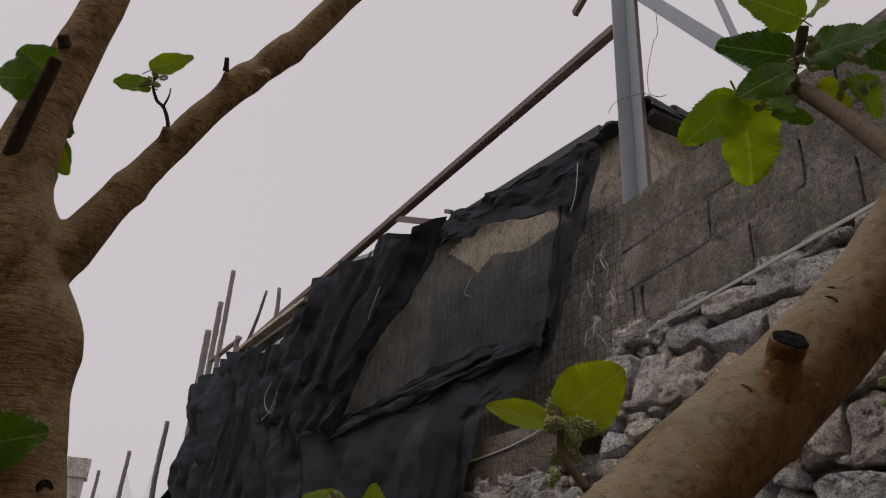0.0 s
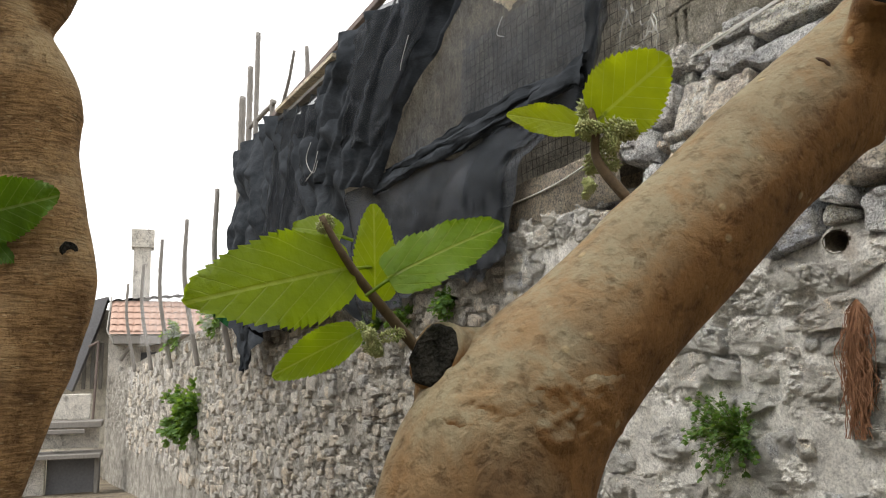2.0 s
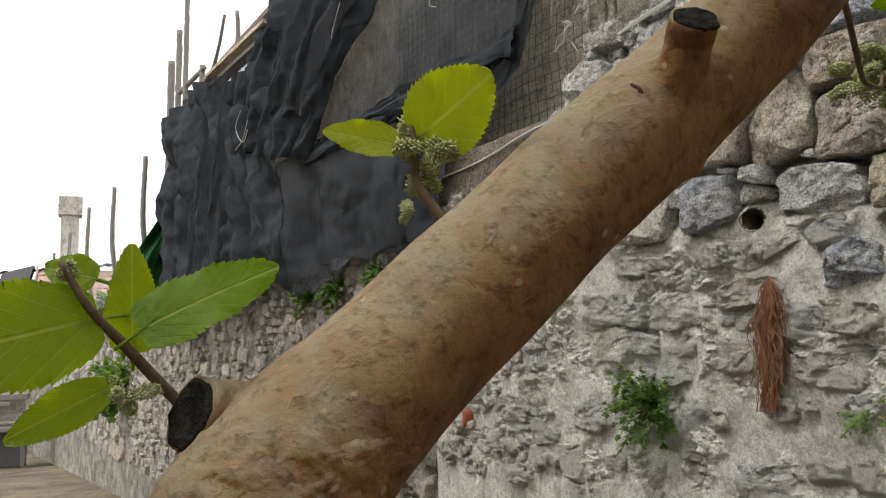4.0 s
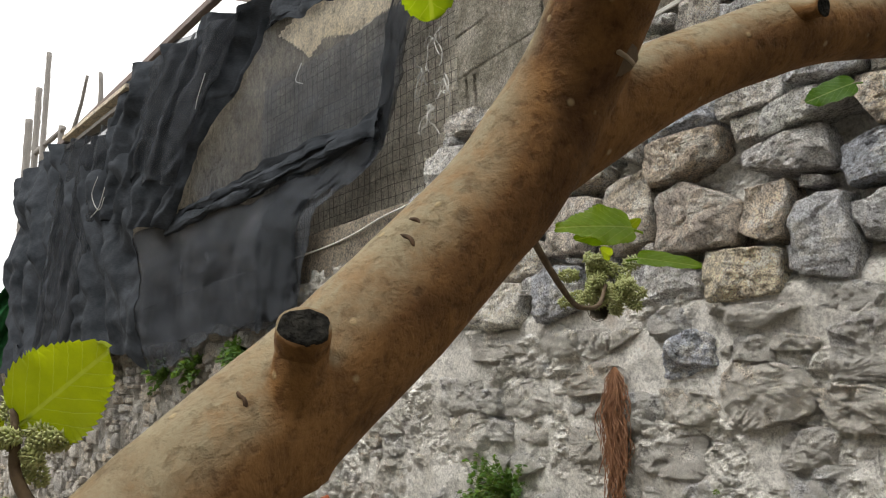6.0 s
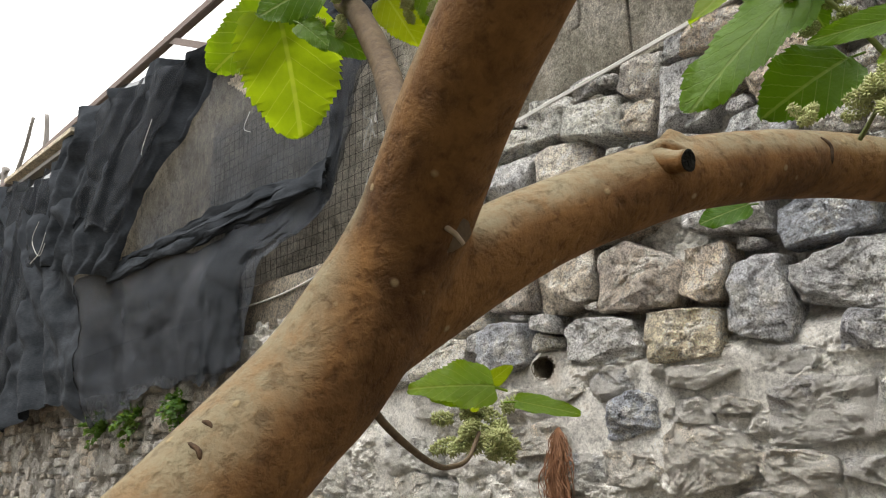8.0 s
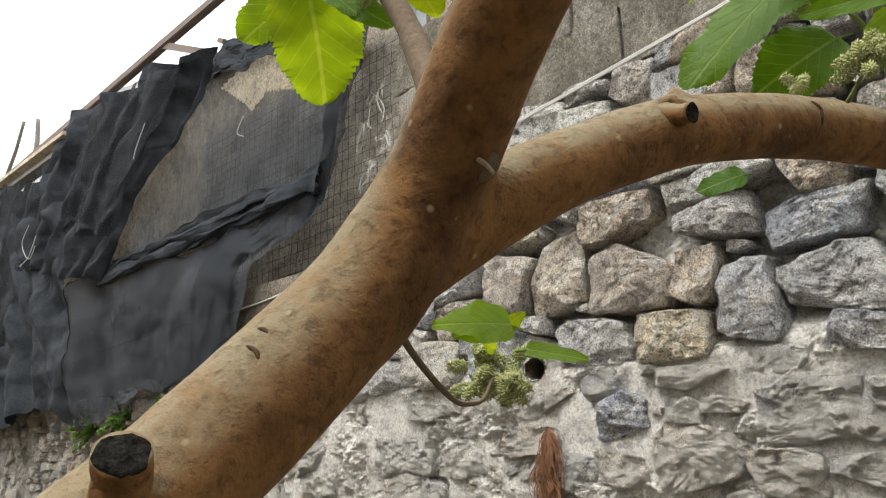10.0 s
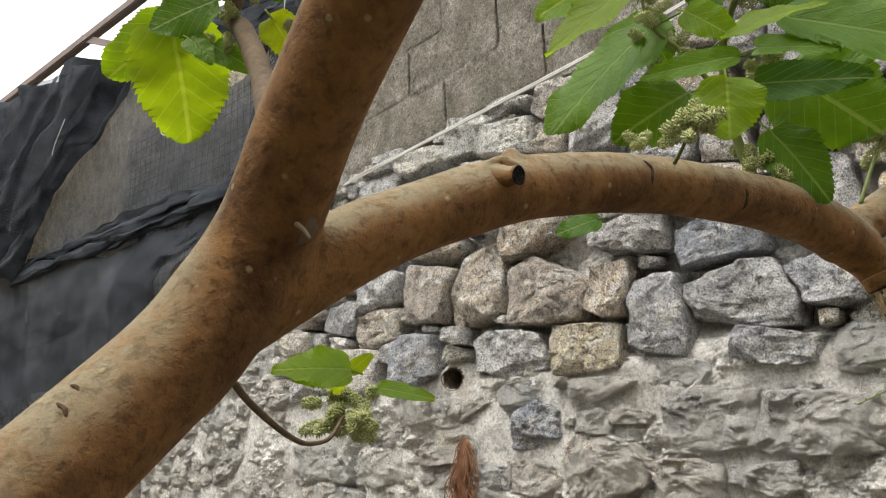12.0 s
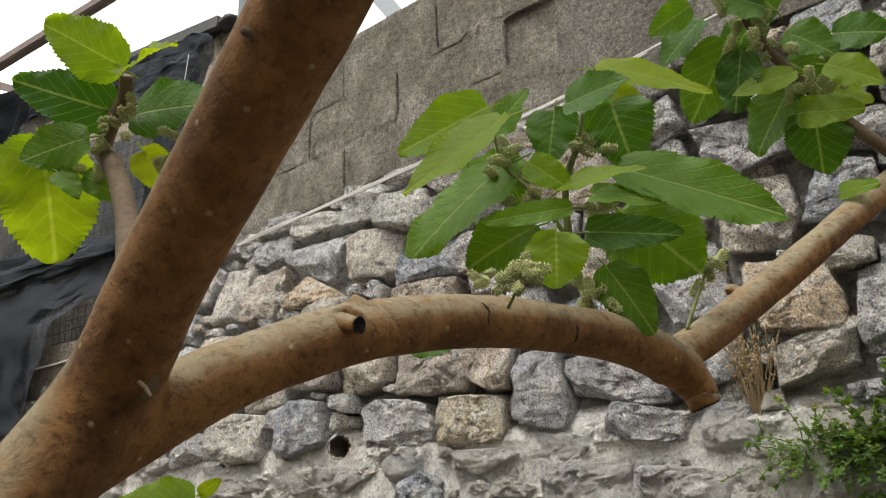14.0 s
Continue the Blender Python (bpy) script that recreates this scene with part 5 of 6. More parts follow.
us, vs = np.arange(-5.4, -0.79, 0.03), np.linspace(-0.1, 1.5, 12)
roof = in_shed(sheet("roof", ROOF, lambda u, v: (u - 0.41 * max(0.0, v - 0.1), shed_y(u) + v, eave(u) + 0.10 * v + 0.012 * math.sin(u * 2 * math.pi / 0.15)), us, vs))
roof["label"] = "dark corrugated roof sheet"
sol = roof.modifiers.new("thick", "SOLIDIFY")
sol.thickness = 0.02
bm = bmesh.new()
rod_into(bm, (-0.92, shed_y(-0.92) - 0.09, eave(-0.92) - 0.02), (-5.3, shed_y(-5.3) - 0.09, eave(-5.3) - 0.02), 0.03, 0.06)
in_shed(obj("fascia", bm, ROOF, None, "dark eave board"))
# Dark soffit strip that stands in for the verge's shadow on the wall.
bm = bmesh.new()
rod_into(bm, (-0.70, 0.12, 4.02), (-0.80, 1.2, 4.02), 0.11, 0.03)
in_shed(obj("verge_shade_strip", bm, ROOF, None, "dark soffit strip standing in for the shadow under the verge"))
# Half-round tiles lapped along the verge, the first with its open end showing.
for k in range(6):
    bm = bmesh.new()
    a, way = Vector((-0.678, 0.09, 4.045)) + Vector((-0.09, 0.995, 0)) * 0.17 * k, Vector((-0.09, 0.995, -0.06))
    side = Vector((0.995, 0.09, 0))
    rings = []
    for d, r in ((0.0, 0.064), (0.21, 0.052)):
        for thick in (0.0, 0.013):
            rings.append([bm.verts.new(a + way * d + side * (r - thick) * math.cos(w) + Vector((0, 0, 1)) * ((r - thick) * math.sin(w) + 0.008 * (k % 2))) for w in np.linspace(-0.25, math.pi + 0.25, 15)])
    for p, q in ((rings[0], rings[2]), (rings[3], rings[1]), (rings[1], rings[0]), (rings[2], rings[3])):
        for j in range(14):
            bm.faces.new((p[j], p[j + 1], q[j + 1], q[j]))
    for j in (0, 14):
        bm.faces.new((rings[0][j], rings[1][j], rings[3][j], rings[2][j]))
    in_shed(smooth(obj("verge_tile", bm, ROOF)))

# Ledge along the foot of the shed.
ledge_x = np.arange(-7.6, -0.83, 0.02)
prof = [(0.0, 2.24), (-0.012, 2.27), (-0.014, 2.40), (-0.008, 2.465), (0.02, 2.482), (0.36, 2.50)]
wall_ledge = sheet("wall_ledge", LEDGE, lambda x, k: (x, line_w(x) + prof[k][0] - 0.012 * noise.fractal(Vector((x * 6, k * 0.7, 0)), 0.8, 2, 3), prof[k][1] + 0.012 * noise.noise(Vector((x * 4, k, 5)))), ledge_x, range(6))
tagged(wall_ledge, "worn ochre plaster ledge capping the rubble wall", "ledge", kind="structure")

# Wire mesh hung in front of the bare wall.
mesh_thing = new("wire_mesh")
mesh_thing.location = (-1.2, shed_y(-1.2) - 0.06, 2.5)
tagged(mesh_thing, "sagging galvanised wire mesh on the grey wall", "wire mesh")
for k in range(34):
    x = -0.85 - 0.055 * k
    bm = bmesh.new()
    tube_into(bm, [(x + 0.012 * noise.noise(Vector((k, z * 2, 0))), shed_y(x) - 0.055 - 0.02 * noise.noise(Vector((x * 3, z * 3, 1))), z, 0.0014) for z in np.linspace(2.5, 3.6, 9)], 0.06, 5, 0)
    under(obj("wire", bm, WIRE), mesh_thing)
for k in range(20):
    z = 2.53 + 0.055 * k
    bm = bmesh.new()
    tube_into(bm, [(x, shed_y(x) - 0.055 - 0.02 * noise.noise(Vector((x * 3, z * 3, 1))), z + 0.012 * noise.noise(Vector((x * 4, k, 0))), 0.0014) for x in np.linspace(-0.84, -2.7, 16)], 0.06, 5, 0)
    under(obj("wire", bm, WIRE), mesh_thing)
rng = random.Random(31)
for n_, (px, pz) in enumerate(((-0.98, 3.32), (-0.92, 3.1), (-1.02, 2.98), (-0.94, 2.72), (-1.08, 3.2))):
    bm = bmesh.new()
    for k in range(7):
        p = Vector((px, shed_y(px) - 0.08, pz))
        path = [(*p, 0.004)]
        for _ in range(4):
            p = p + Vector((rng.uniform(-0.04, 0.04), rng.uniform(-0.015, 0.01), rng.uniform(-0.06, 0.03)))
            path.append((*p, 0.0022))
        tube_into(bm, path, 0.008, 6, 0.3, k)
    tagged(smooth(obj("tangled_string", bm, PVC)), "knot of pale string caught in wire mesh", "string", "strings in the mesh")

# Black shade net.
def along(rows, x):
    for (a, b), (c, d) in zip(rows, rows[1:]):
        if c <= x <= a:
            return b + (d - b) * (a - x) / (a - c)
    return rows[0][1] if x > rows[0][0] else rows[-1][1]


TOP = [(-0.84, 3.88), (-1.43, 3.89), (-2.1, 3.92), (-2.7, 3.90), (-3.1, 3.91), (-3.75, 3.99), (-3.9, 3.72), (-4.6, 3.76), (-5.4, 3.90), (-6.2, 4.03), (-6.9, 3.95)]
LOW = [(-0.84, 3.84), (-0.94, 3.54), (-1.04, 3.37), (-1.11, 3.20), (-1.17, 2.95), (-1.26, 2.66), (-1.46, 2.56), (-1.52, 2.42), (-1.64, 2.13), (-1.84, 2.0), (-2.43, 2.10), (-2.76, 1.97), (-3.33, 1.85), (-3.67, 2.02), (-4.1, 2.04), (-4.74, 1.90), (-5.63, 1.97), (-6.3, 1.62), (-6.5, 2.0), (-6.9, 2.2)]


def crumple(p, seed=0.0):
    """Small creases of thin plastic cloth."""
    q = Vector((p[0] + 0.5 * p[2], seed, p[2] - 0.3 * p[0]))
    return 0.022 * abs(noise.noise(q * 4.5)) + 0.010 * noise.noise(q * 10) + 0.004 * abs(noise.noise(q * 23))


def net_place(x, s):
    top, low = along(TOP, x), along(LOW, x)
    low += 0.05 * noise.noise(Vector((x * 7, 0, 3))) + 0.02 * noise.noise(Vector((x * 25, 0, 3)))
    z = low + (top - low) * s
    p = Vector((x, 0, z))
    lean = x + 0.45 * (z - 3)
    deep = ease(-2.6, -3.6, x + 0.25 * (z - 3))
    fold = math.sin(lean * 8 + 4 * noise.noise(p * 1.1)) * 0.05 + math.sin(lean * 17 + 5 * noise.noise(p * 1.4)) * 0.03 + 0.05 * noise.noise(Vector((lean * 3, 4, z * 0.8)))
    loose = 0.05 * noise.noise(p * 2.2) + 0.022 * noise.noise(Vector((x * 5 + z * 3, 1, z * 6 - x * 2)))
    return (x, net_y(x, z) - 0.03 - deep * (fold + 0.05) - loose * (0.6 + 0.6 * deep) - crumple(p) * (0.6 + deep), z)


HOLE_EDGE = [(-2.08, 3.70), (-1.80, 3.475), (-1.66, 3.53), (-1.42, 3.47), (-1.06, 3.50), (-1.10, 3.56), (-1.40, 3.70), (-1.60, 3.775), (-1.89, 3.76)]


def in_hole(p):
    x, z = p[0], p[2] + 0.012 * noise.noise(Vector((p[0] * 30, 0, p[2] * 30)))
    inside = False
    for (a, b), (c, d) in zip(HOLE_EDGE, HOLE_EDGE[1:] + HOLE_EDGE[:1]):
        if (b > z) != (d > z) and x < (c - a) * (z - b) / (d - b) + a:
            inside = not inside
    return inside


net = new("shade_net")
net.location = (-3, net_y(-3), 2.3)
tagged(net, "torn black shade net draped over the shed wall", "net")
under(sheet("net_sheet", NET, net_place, np.arange(-3.7, -0.845, 0.013), np.linspace(0, 1, 120), in_hole), net)["label"] = "see-through black netting with a torn hole"
under(sheet("net_curtain", NET_THICK, lambda x, s: (lambda p: (p[0], p[1] - 0.006, p[2]))(net_place(x, s)), np.arange(-6.9, -3.45, 0.013), np.linspace(0, 1, 120)), net)["label"] = "black netting hanging in long folds"


def cloth(corners, folds, depth, seed, cut=90, out=0.05, material=None):
    """A gathered piece of net between four corners (x, z), its folds running from the first pair to the second."""
    (ax, az), (bx, bz), (cx, cz), (dx, dz) = corners

    def place(u, v):
        wob = 0.05 * noise.noise(Vector((u * 3, v * 4, seed)))
        uu = u + wob
        x = (ax + (bx - ax) * uu) * (1 - v) + (dx + (cx - dx) * uu) * v
        z = (az + (bz - az) * uu) * (1 - v) + (dz + (cz - dz) * uu) * v
        rim = 1 if 0.02 < u < 0.98 else 0.6
        z += 0.05 * noise.noise(Vector((u * 5, v * 5, seed + 3))) * (1 if 0 < v < 1 else 1.4) + 0.014 * noise.noise(Vector((u * 16, v * 16, seed)))
        x += 0.02 * noise.noise(Vector((u * 12, v * 12, seed + 7)))
        ph = folds * 2 * math.pi * u + 3.5 * noise.noise(Vector((u * 2.5, v * 2.2, seed + 1)))
        f = math.sin(ph) + 0.3 * math.sin(2.3 * ph + 4 * noise.noise(Vector((u * 4, v * 3, seed + 2)))) + 1.2 * noise.noise(Vector((u * 3.5, v * 2.5, seed + 5))) + 0.4 * noise.noise(Vector((u * 12, v * 7, seed + 6)))
        belly = math.sin(math.pi * u) ** 0.5 if 0 < u < 1 else 0
        return (x, net_y(x, z) - out - depth * (0.9 * belly + 0.36 * f * rim) - 1.3 * crumple((x, 0, z), seed), z)

    under(sheet("gathered_fold", material or NET_THICK, place, np.linspace(0, 1, cut), np.linspace(0, 1, cut)), net)


cloth([(-2.02, 3.93), (-3.90, 3.99), (-4.15, 3.02), (-3.15, 2.76)], 4.2, 0.10, 1.0, 170, 0.08)
cloth([(-2.2, 3.88), (-3.3, 3.92), (-3.55, 3.2), (-2.95, 3.0)], 3.0, 0.05, 8.0, 110, 0.16, NET_VEIL)
cloth([(-0.85, 3.88), (-2.1, 3.92), (-2.15, 3.78), (-0.97, 3.58)], 2.5, 0.04, 2.0, 90, 0.04)
cloth([(-1.16, 3.02), (-1.20, 2.86), (-3.25, 2.74), (-3.05, 2.88)], 1.4, 0.04, 3.0, 120, 0.05)
cloth([(-1.17, 3.00), (-1.62, 2.90), (-1.80, 2.60), (-1.28, 2.64)], 2.0, 0.03, 9.0, 80, 0.03, NET_VEIL)
cloth([(-1.60, 2.80), (-2.05, 2.84), (-1.98, 2.04), (-1.62, 2.10)], 2.0, 0.035, 4.0, 90, 0.03, NET_VEIL)
cloth([(-0.86, 3.80), (-1.10, 3.80), (-1.30, 2.70), (-1.18, 2.90)], 1.6, 0.03, 5.0, 80, 0.02, NET_VEIL)
cloth([(-1.62, 2.78), (-3.75, 2.84), (-3.75, 2.06), (-1.75, 2.06)], 3.0, 0.03, 10.0, 120, 0.02, NET_VEIL)
cloth([(-6.0, 2.25), (-6.6, 2.3), (-6.45, 1.58), (-6.25, 1.62)], 2.0, 0.05, 6.0, 70, 0.06)
cloth([(-4.0, 3.70), (-5.2, 3.84), (-5.9, 2.1), (-4.9, 1.95)], 4.0, 0.05, 7.0, 130, 0.10, NET_VEIL)
for pts, out in (([(-3.72, 3.22), (-3.8, 3.12), (-3.74, 3.02), (-3.66, 2.98), (-3.6, 3.05)], 0.30), ([(-3.6, 3.12), (-3.68, 3.0), (-3.8, 2.95)], 0.30), ([(-2.42, 3.55), (-2.5, 3.42), (-2.52, 3.36)], 0.26), ([(-1.75, 3.42), (-1.80, 3.34), (-1.74, 3.30)], 0.1), ([(-0.93, 3.78), (-0.95, 3.62), (-0.99, 3.52)], 0.09)):
    bm = bmesh.new()
    tube_into(bm, [(x, net_y(x, z) - out, z, 0.0022) for x, z in pts], 0.01, 6, 0.2, out * 9)
    under(smooth(obj("tie_string", bm, PVC, None, "frayed pale string")), net)

GREEN_EDGE = [(-1.088, 4.05), (-1.11, 3.9), (-1.14, 3.6), (-1.18, 3.25), (-1.30, 2.95), (-1.50, 2.62), (-1.62, 2.36)]
green = sheet("green_net", NET_GREEN, lambda s, w: (-7.05 - 0.10 * w + 0.07 * math.sin(w * 9 + s * 2) + 0.03 * math.sin(w * 21), along([(-k, e[0]) for k, e in enumerate(GREEN_EDGE)], -s) + w * (0.02 + 0.055 * s) * (1 if s < 4.5 else 0.9), along([(-k, e[1]) for k, e in enumerate(GREEN_EDGE)], -s) - 0.10 * w * max(0, s - 3)), np.linspace(0, 6, 50), np.linspace(0, 1, 40))
tagged(green, "folded green net hanging at the shed corner", "net")

# ---- steel frame ----
post = new("steel_post")
post.location = (-0.77, 0.07, 3.53)
tagged(post, "pale blue-grey steel channel post on the block wall", "post")
bm = bmesh.new()
rod_into(bm, (-0.77, 0.035, 3.50), (-0.77, 0.035, 5.6), 0.006, 0.085)
bmesh.ops.recalc_face_normals(bm, faces=bm.faces)
under(obj("channel_web", bm, STEEL), post)
for x, y, deep in ((-0.73, 0.0815, 0.085), (-0.8095, 0.064, 0.05)):
    bm = bmesh.new()
    rod_into(bm, (x, y, 3.50), (x, y, 5.6), deep, 0.006)
    bmesh.ops.recalc_face_normals(bm, faces=bm.faces)
    under(obj("channel_flange", bm, STEEL), post)
bm = bmesh.new()
rod_into(bm, (-0.70, 0.09, 3.5), (-0.70, 0.09, 5.5), 0.035, 0.02)
under(obj("rusty_strip", bm, RUST, None, "rust-brown strip along the post"), post)
for z in (4.55, 4.9):
    bm = bmesh.new()
    rod_into(bm, (-0.79, 0.025, z), (-0.79, 0.04, z), 0.02, 0.02, 8)
    under(obj("bolt", bm, RUST), post)
brace = new("steel_brace")
brace.location = (-0.6, 0.1, 4.6)
tagged(brace, "pale grey angle-iron brace bolted to the steel post", "brace")
for nm, a, b, w, d in (("angle_leg", (-0.72, 0.09, 4.88), (0.28, 0.09, 3.46), 0.006, 0.07), ("angle_flange", (-0.72, 0.115, 4.85), (0.28, 0.115, 3.43), 0.05, 0.006), ("tie_bar", (-0.14, 0.09, 4.46), (0.0, 0.09, 3.90), 0.01, 0.045), ("top_bar", (-1.28, 0.08, 5.15), (-0.75, 0.08, 5.33), 0.03, 0.05)):
    bm = bmesh.new()
    rod_into(bm, a, b, w, d)
    under(obj(nm, bm, STEEL if nm != "top_bar" else RUST), brace)
rail = new("steel_rail")
rail.location = (-2, -0.3, 4.4)
tagged(rail, "long rust-brown steel tube running from post to poles", "rail")
bm = bmesh.new()
rod_into(bm, (-0.80, 0.03, 4.63), (-5.45, -1.11, 3.90), 0.055, 0.055)
bmesh.ops.bevel(bm, geom=bm.edges[:], offset=0.006, segments=2, affect="EDGES")
under(obj("tube", bm, RUST), rail)
bm = bmesh.new()
rod_into(bm, (-2.92, -0.50, 4.33), (-2.36, -0.36, 4.06), 0.008, 0.045)
under(obj("flat_strut", bm, RUST, None, "flat steel strut"), rail)
bm = bmesh.new()
rod_into(bm, (-2.16, -0.33, 4.05), (-2.30, -0.31, 4.13), 0.025, 0.03)
under(obj("bracket", bm, RUST), rail)
for n_, (a, b) in enumerate((((-5.0, -1.08, 3.86), (-3.7, -0.84, 3.90)), ((-5.1, -1.05, 3.80), (-3.7, -0.80, 3.83)))):
    bm = bmesh.new()
    rod_into(bm, a, b, 0.09, 0.03)
    tagged(obj("roof_plank", bm, CANE if n_ else PLASTER), "grey weathered plank lying on the shed edge", "plank", "planks on the shed")
for pts in ([(-0.456, 0.030, 4.493), (-0.457, 0.030, 4.328), (-0.486, 0.030, 4.315), (-0.533, 0.030, 4.224), (-0.561, 0.030, 4.138), (-0.555, 0.030, 4.030), (-0.474, 0.030, 3.951)], [(-0.847, -0.012, 4.085), (-0.803, -0.012, 4.111), (-0.728, -0.012, 4.094), (-0.611, -0.012, 4.043), (-0.524, -0.012, 3.991), (-0.443, -0.012, 3.917), (-0.382, -0.012, 3.889)]):
    bm = bmesh.new()
    tube_into(bm, [(*p, 0.0015) for p in pts], 0.02, 5, 0.1)
    tagged(smooth(obj("loose_wire", bm, WIRE)), "thin bent wire hanging beside the steel post", "wire", "loose wires")


def pole(points, r, label, group):
    """A crooked stick with a ragged top."""
    bm = bmesh.new()
    tube_into(bm, [(*p, r * (1.15 - 0.3 * k / (len(points) - 1))) for k, p in enumerate(points)], 0.05, 9, 0.22, points[0][0])
    return tagged(smooth(obj("wooden_pole", bm, CANE)), label, "pole", group)


for x, z, r in ((-6.63, 5.27, 0.03), (-6.94, 4.99, 0.036), (-7.29, 4.75, 0.045), (-6.0, 4.3, 0.032)):
    y = -0.21 + 0.135 * x
    pole([(x + 0.03, line_w(x) + 0.05, 2.47), (x + 0.025, y, 3.2), (x, y, z)], r, "tall grey weathered pole standing behind the netting", "poles by the net")
for a, b, r in (((-5.76, -0.99, 4.03), (-5.27, -0.92, 4.55), 0.016), ((-4.94, -0.88, 4.0), (-4.9, -0.87, 4.45), 0.02), ((-6.96, -1.15, 4.28), (-5.9, -1.01, 4.25), 0.026)):
    mid = [(p + q) / 2 + 0.015 for p, q in zip(a, b)]
    pole([a, mid, b], r, "thin crooked grey stick tied to the frame", "sticks by the net")
for x, z in ((-7.36, 3.66), (-9.27, 3.65), (-11.45, 3.72), (-13.6, 3.6), (-16.0, 3.5)):
    y = -0.45 + 0.135 * x
    pole([(x - 0.1, y + 0.2, 1.7), (x - 0.03, y, 2.8), (x, y, z)], 0.03, "grey wooden stake holding a bird net", "net stakes")
bird = sheet("bird_net", NET_BIRD, lambda x, s: (x, -0.42 + 0.135 * x + 0.05 * math.sin(x * 2), 2.1 + s * (1.35 - 0.55 * math.sin(math.pi * ((x + 7.36) / -2.05 % 1.0)))), np.arange(-13.6, -7.3, 0.1), np.linspace(0, 1, 12))
tagged(bird, "fine pale bird net sagging between wooden stakes", "net")

# Cable along the wall.
bm = bmesh.new()
tube_into(bm, [(2.6, 0.0, 2.97, 0.0045), (1.9, -0.065, 2.908, 0.0045), (1.31, -0.067, 2.862, 0.0045), (0.995, -0.069, 2.826, 0.0045), (0.4, -0.071, 2.803, 0.0045), (-0.17, -0.069, 2.785, 0.0045), (-0.5, -0.067, 2.778, 0.0045), (-0.76, -0.022, 2.764, 0.0045), (-0.795, -0.08, 2.68, 0.0045), (-0.805, -0.2, 2.5, 0.0045), (-0.84, -0.262, 2.45, 0.0045), (-1.0, -0.285, 2.436, 0.0045), (-1.55, -0.362, 2.375, 0.0045), (-3.06, -0.565, 2.37, 0.0045), (-5.0, -0.83, 2.28, 0.0045), (-7.3, -1.15, 2.15, 0.0045), (-12, -1.78, 2.05, 0.0045)], 0.03, 8, 0.04)
tagged(smooth(obj("cable", bm, PVC)), "pale grey cable strung along the wall top", "cable")
bm = bmesh.new()
tube_into(bm, [(1.31, -0.073, 2.852, 0.0035), (0.995, -0.075, 2.817, 0.0035), (0.40, -0.077, 2.792, 0.0035), (-0.17, -0.075, 2.775, 0.0035), (-0.57, -0.073, 2.763, 0.0035)], 0.03, 7, 0.04)
tagged(smooth(obj("cable", bm, PVC)), "thin second cable twisted beside the first", "cable")
# ---- plants on the wall ----
GRASS = two_scale("dry_stalks", [(0.3, (0.3, 0.21, 0.1)), (0.7, (0.46, 0.36, 0.2))], [(0.3, (0.28, 0.18, 0.09)), (0.7, (0.5, 0.4, 0.24))], 40, 200, 0.8, bump=0.1)
NEEDLE = two_scale("red_brown_needles", [(0.3, (0.16, 0.07, 0.035)), (0.7, (0.32, 0.16, 0.08))], [(0.3, (0.12, 0.05, 0.025)), (0.7, (0.4, 0.21, 0.11))], 40, 200, 0.8, bump=0.1)
HERB = leaf_material("herb_leaf", (0.085, 0.17, 0.055), (0.15, 0.25, 0.085), (0.2, 0.28, 0.11))
TERRACOTTA = two_scale("terracotta", [(0.3, (0.26, 0.06, 0.025)), (0.7, (0.4, 0.12, 0.05))], [(0.3, (0.22, 0.05, 0.025)), (0.7, (0.42, 0.15, 0.07))], 20, 120, 0.85, bump=0.3)


def small_leaf(co, faces, rng, at, way, size):
    way = way.normalized()
    side = way.cross(Vector((rng.uniform(-1, 1), rng.uniform(-1, 1), 1.2))).normalized()
    up = side.cross(way)
    k = len(co)
    for t, w in ((0, 0.05), (0.3, 0.36), (0.6, 0.4), (0.85, 0.2), (1, 0.0)):
        c = at + way * size * t - up * size * 0.25 * t * t
        co += [c - side * size * w + up * size * 0.12 * w, c + side * size * w + up * size * 0.12 * w]
    for j in range(4):
        a = k + 2 * j
        faces.append((a, a + 1, a + 3, a + 2))


def wall_plant(x, z, radius, stems, leaf, label, seed, drop=0.35, per=16, green=HERB):
    """A bushy herb rooted in a joint of the wall."""
    rng = random.Random(seed)
    root = Vector((x, face_y(x, z) + 0.01, z))
    plant = new("wall_plant")
    plant.location = root
    tagged(plant, label, "plant", "plants on the wall")
    co, faces = [], []
    bm = bmesh.new()
    for _ in range(stems):
        p = root.copy()
        way = Vector((rng.uniform(-1, 1), rng.uniform(-1.0, -0.25), rng.uniform(-0.5, 1.0))).normalized()
        path = [(*p, 0.0016)]
        reach = radius * rng.uniform(0.5, 1.1)
        for k in range(5):
            way = (way + Vector((rng.uniform(-0.25, 0.25), rng.uniform(-0.15, 0.2), rng.uniform(-0.2, 0.25) - drop * 0.25))).normalized()
            p = p + way * reach / 5
            path.append((*p, 0.0012))
            for _ in range(per // 4 + (k > 2) * per // 4):
                small_leaf(co, faces, rng, p + Vector([rng.uniform(-1, 1) * leaf * 0.5 for _ in range(3)]), way + Vector((rng.uniform(-1.2, 1.2), rng.uniform(-1.2, 0.5), rng.uniform(-0.7, 1.0))), leaf * rng.uniform(0.6, 1.3))
        tube_into(bm, path, 0.02, 5, 0.1)
    under(smooth(obj("stem_tuft", bm, SHOOT)), plant)["kind"] = "stuff"
    me = bpy.data.meshes.new("foliage")
    me.from_pydata(co, [], faces)
    me.materials.append(green)
    under(smooth(new("foliage", me)), plant)["kind"] = "stuff"


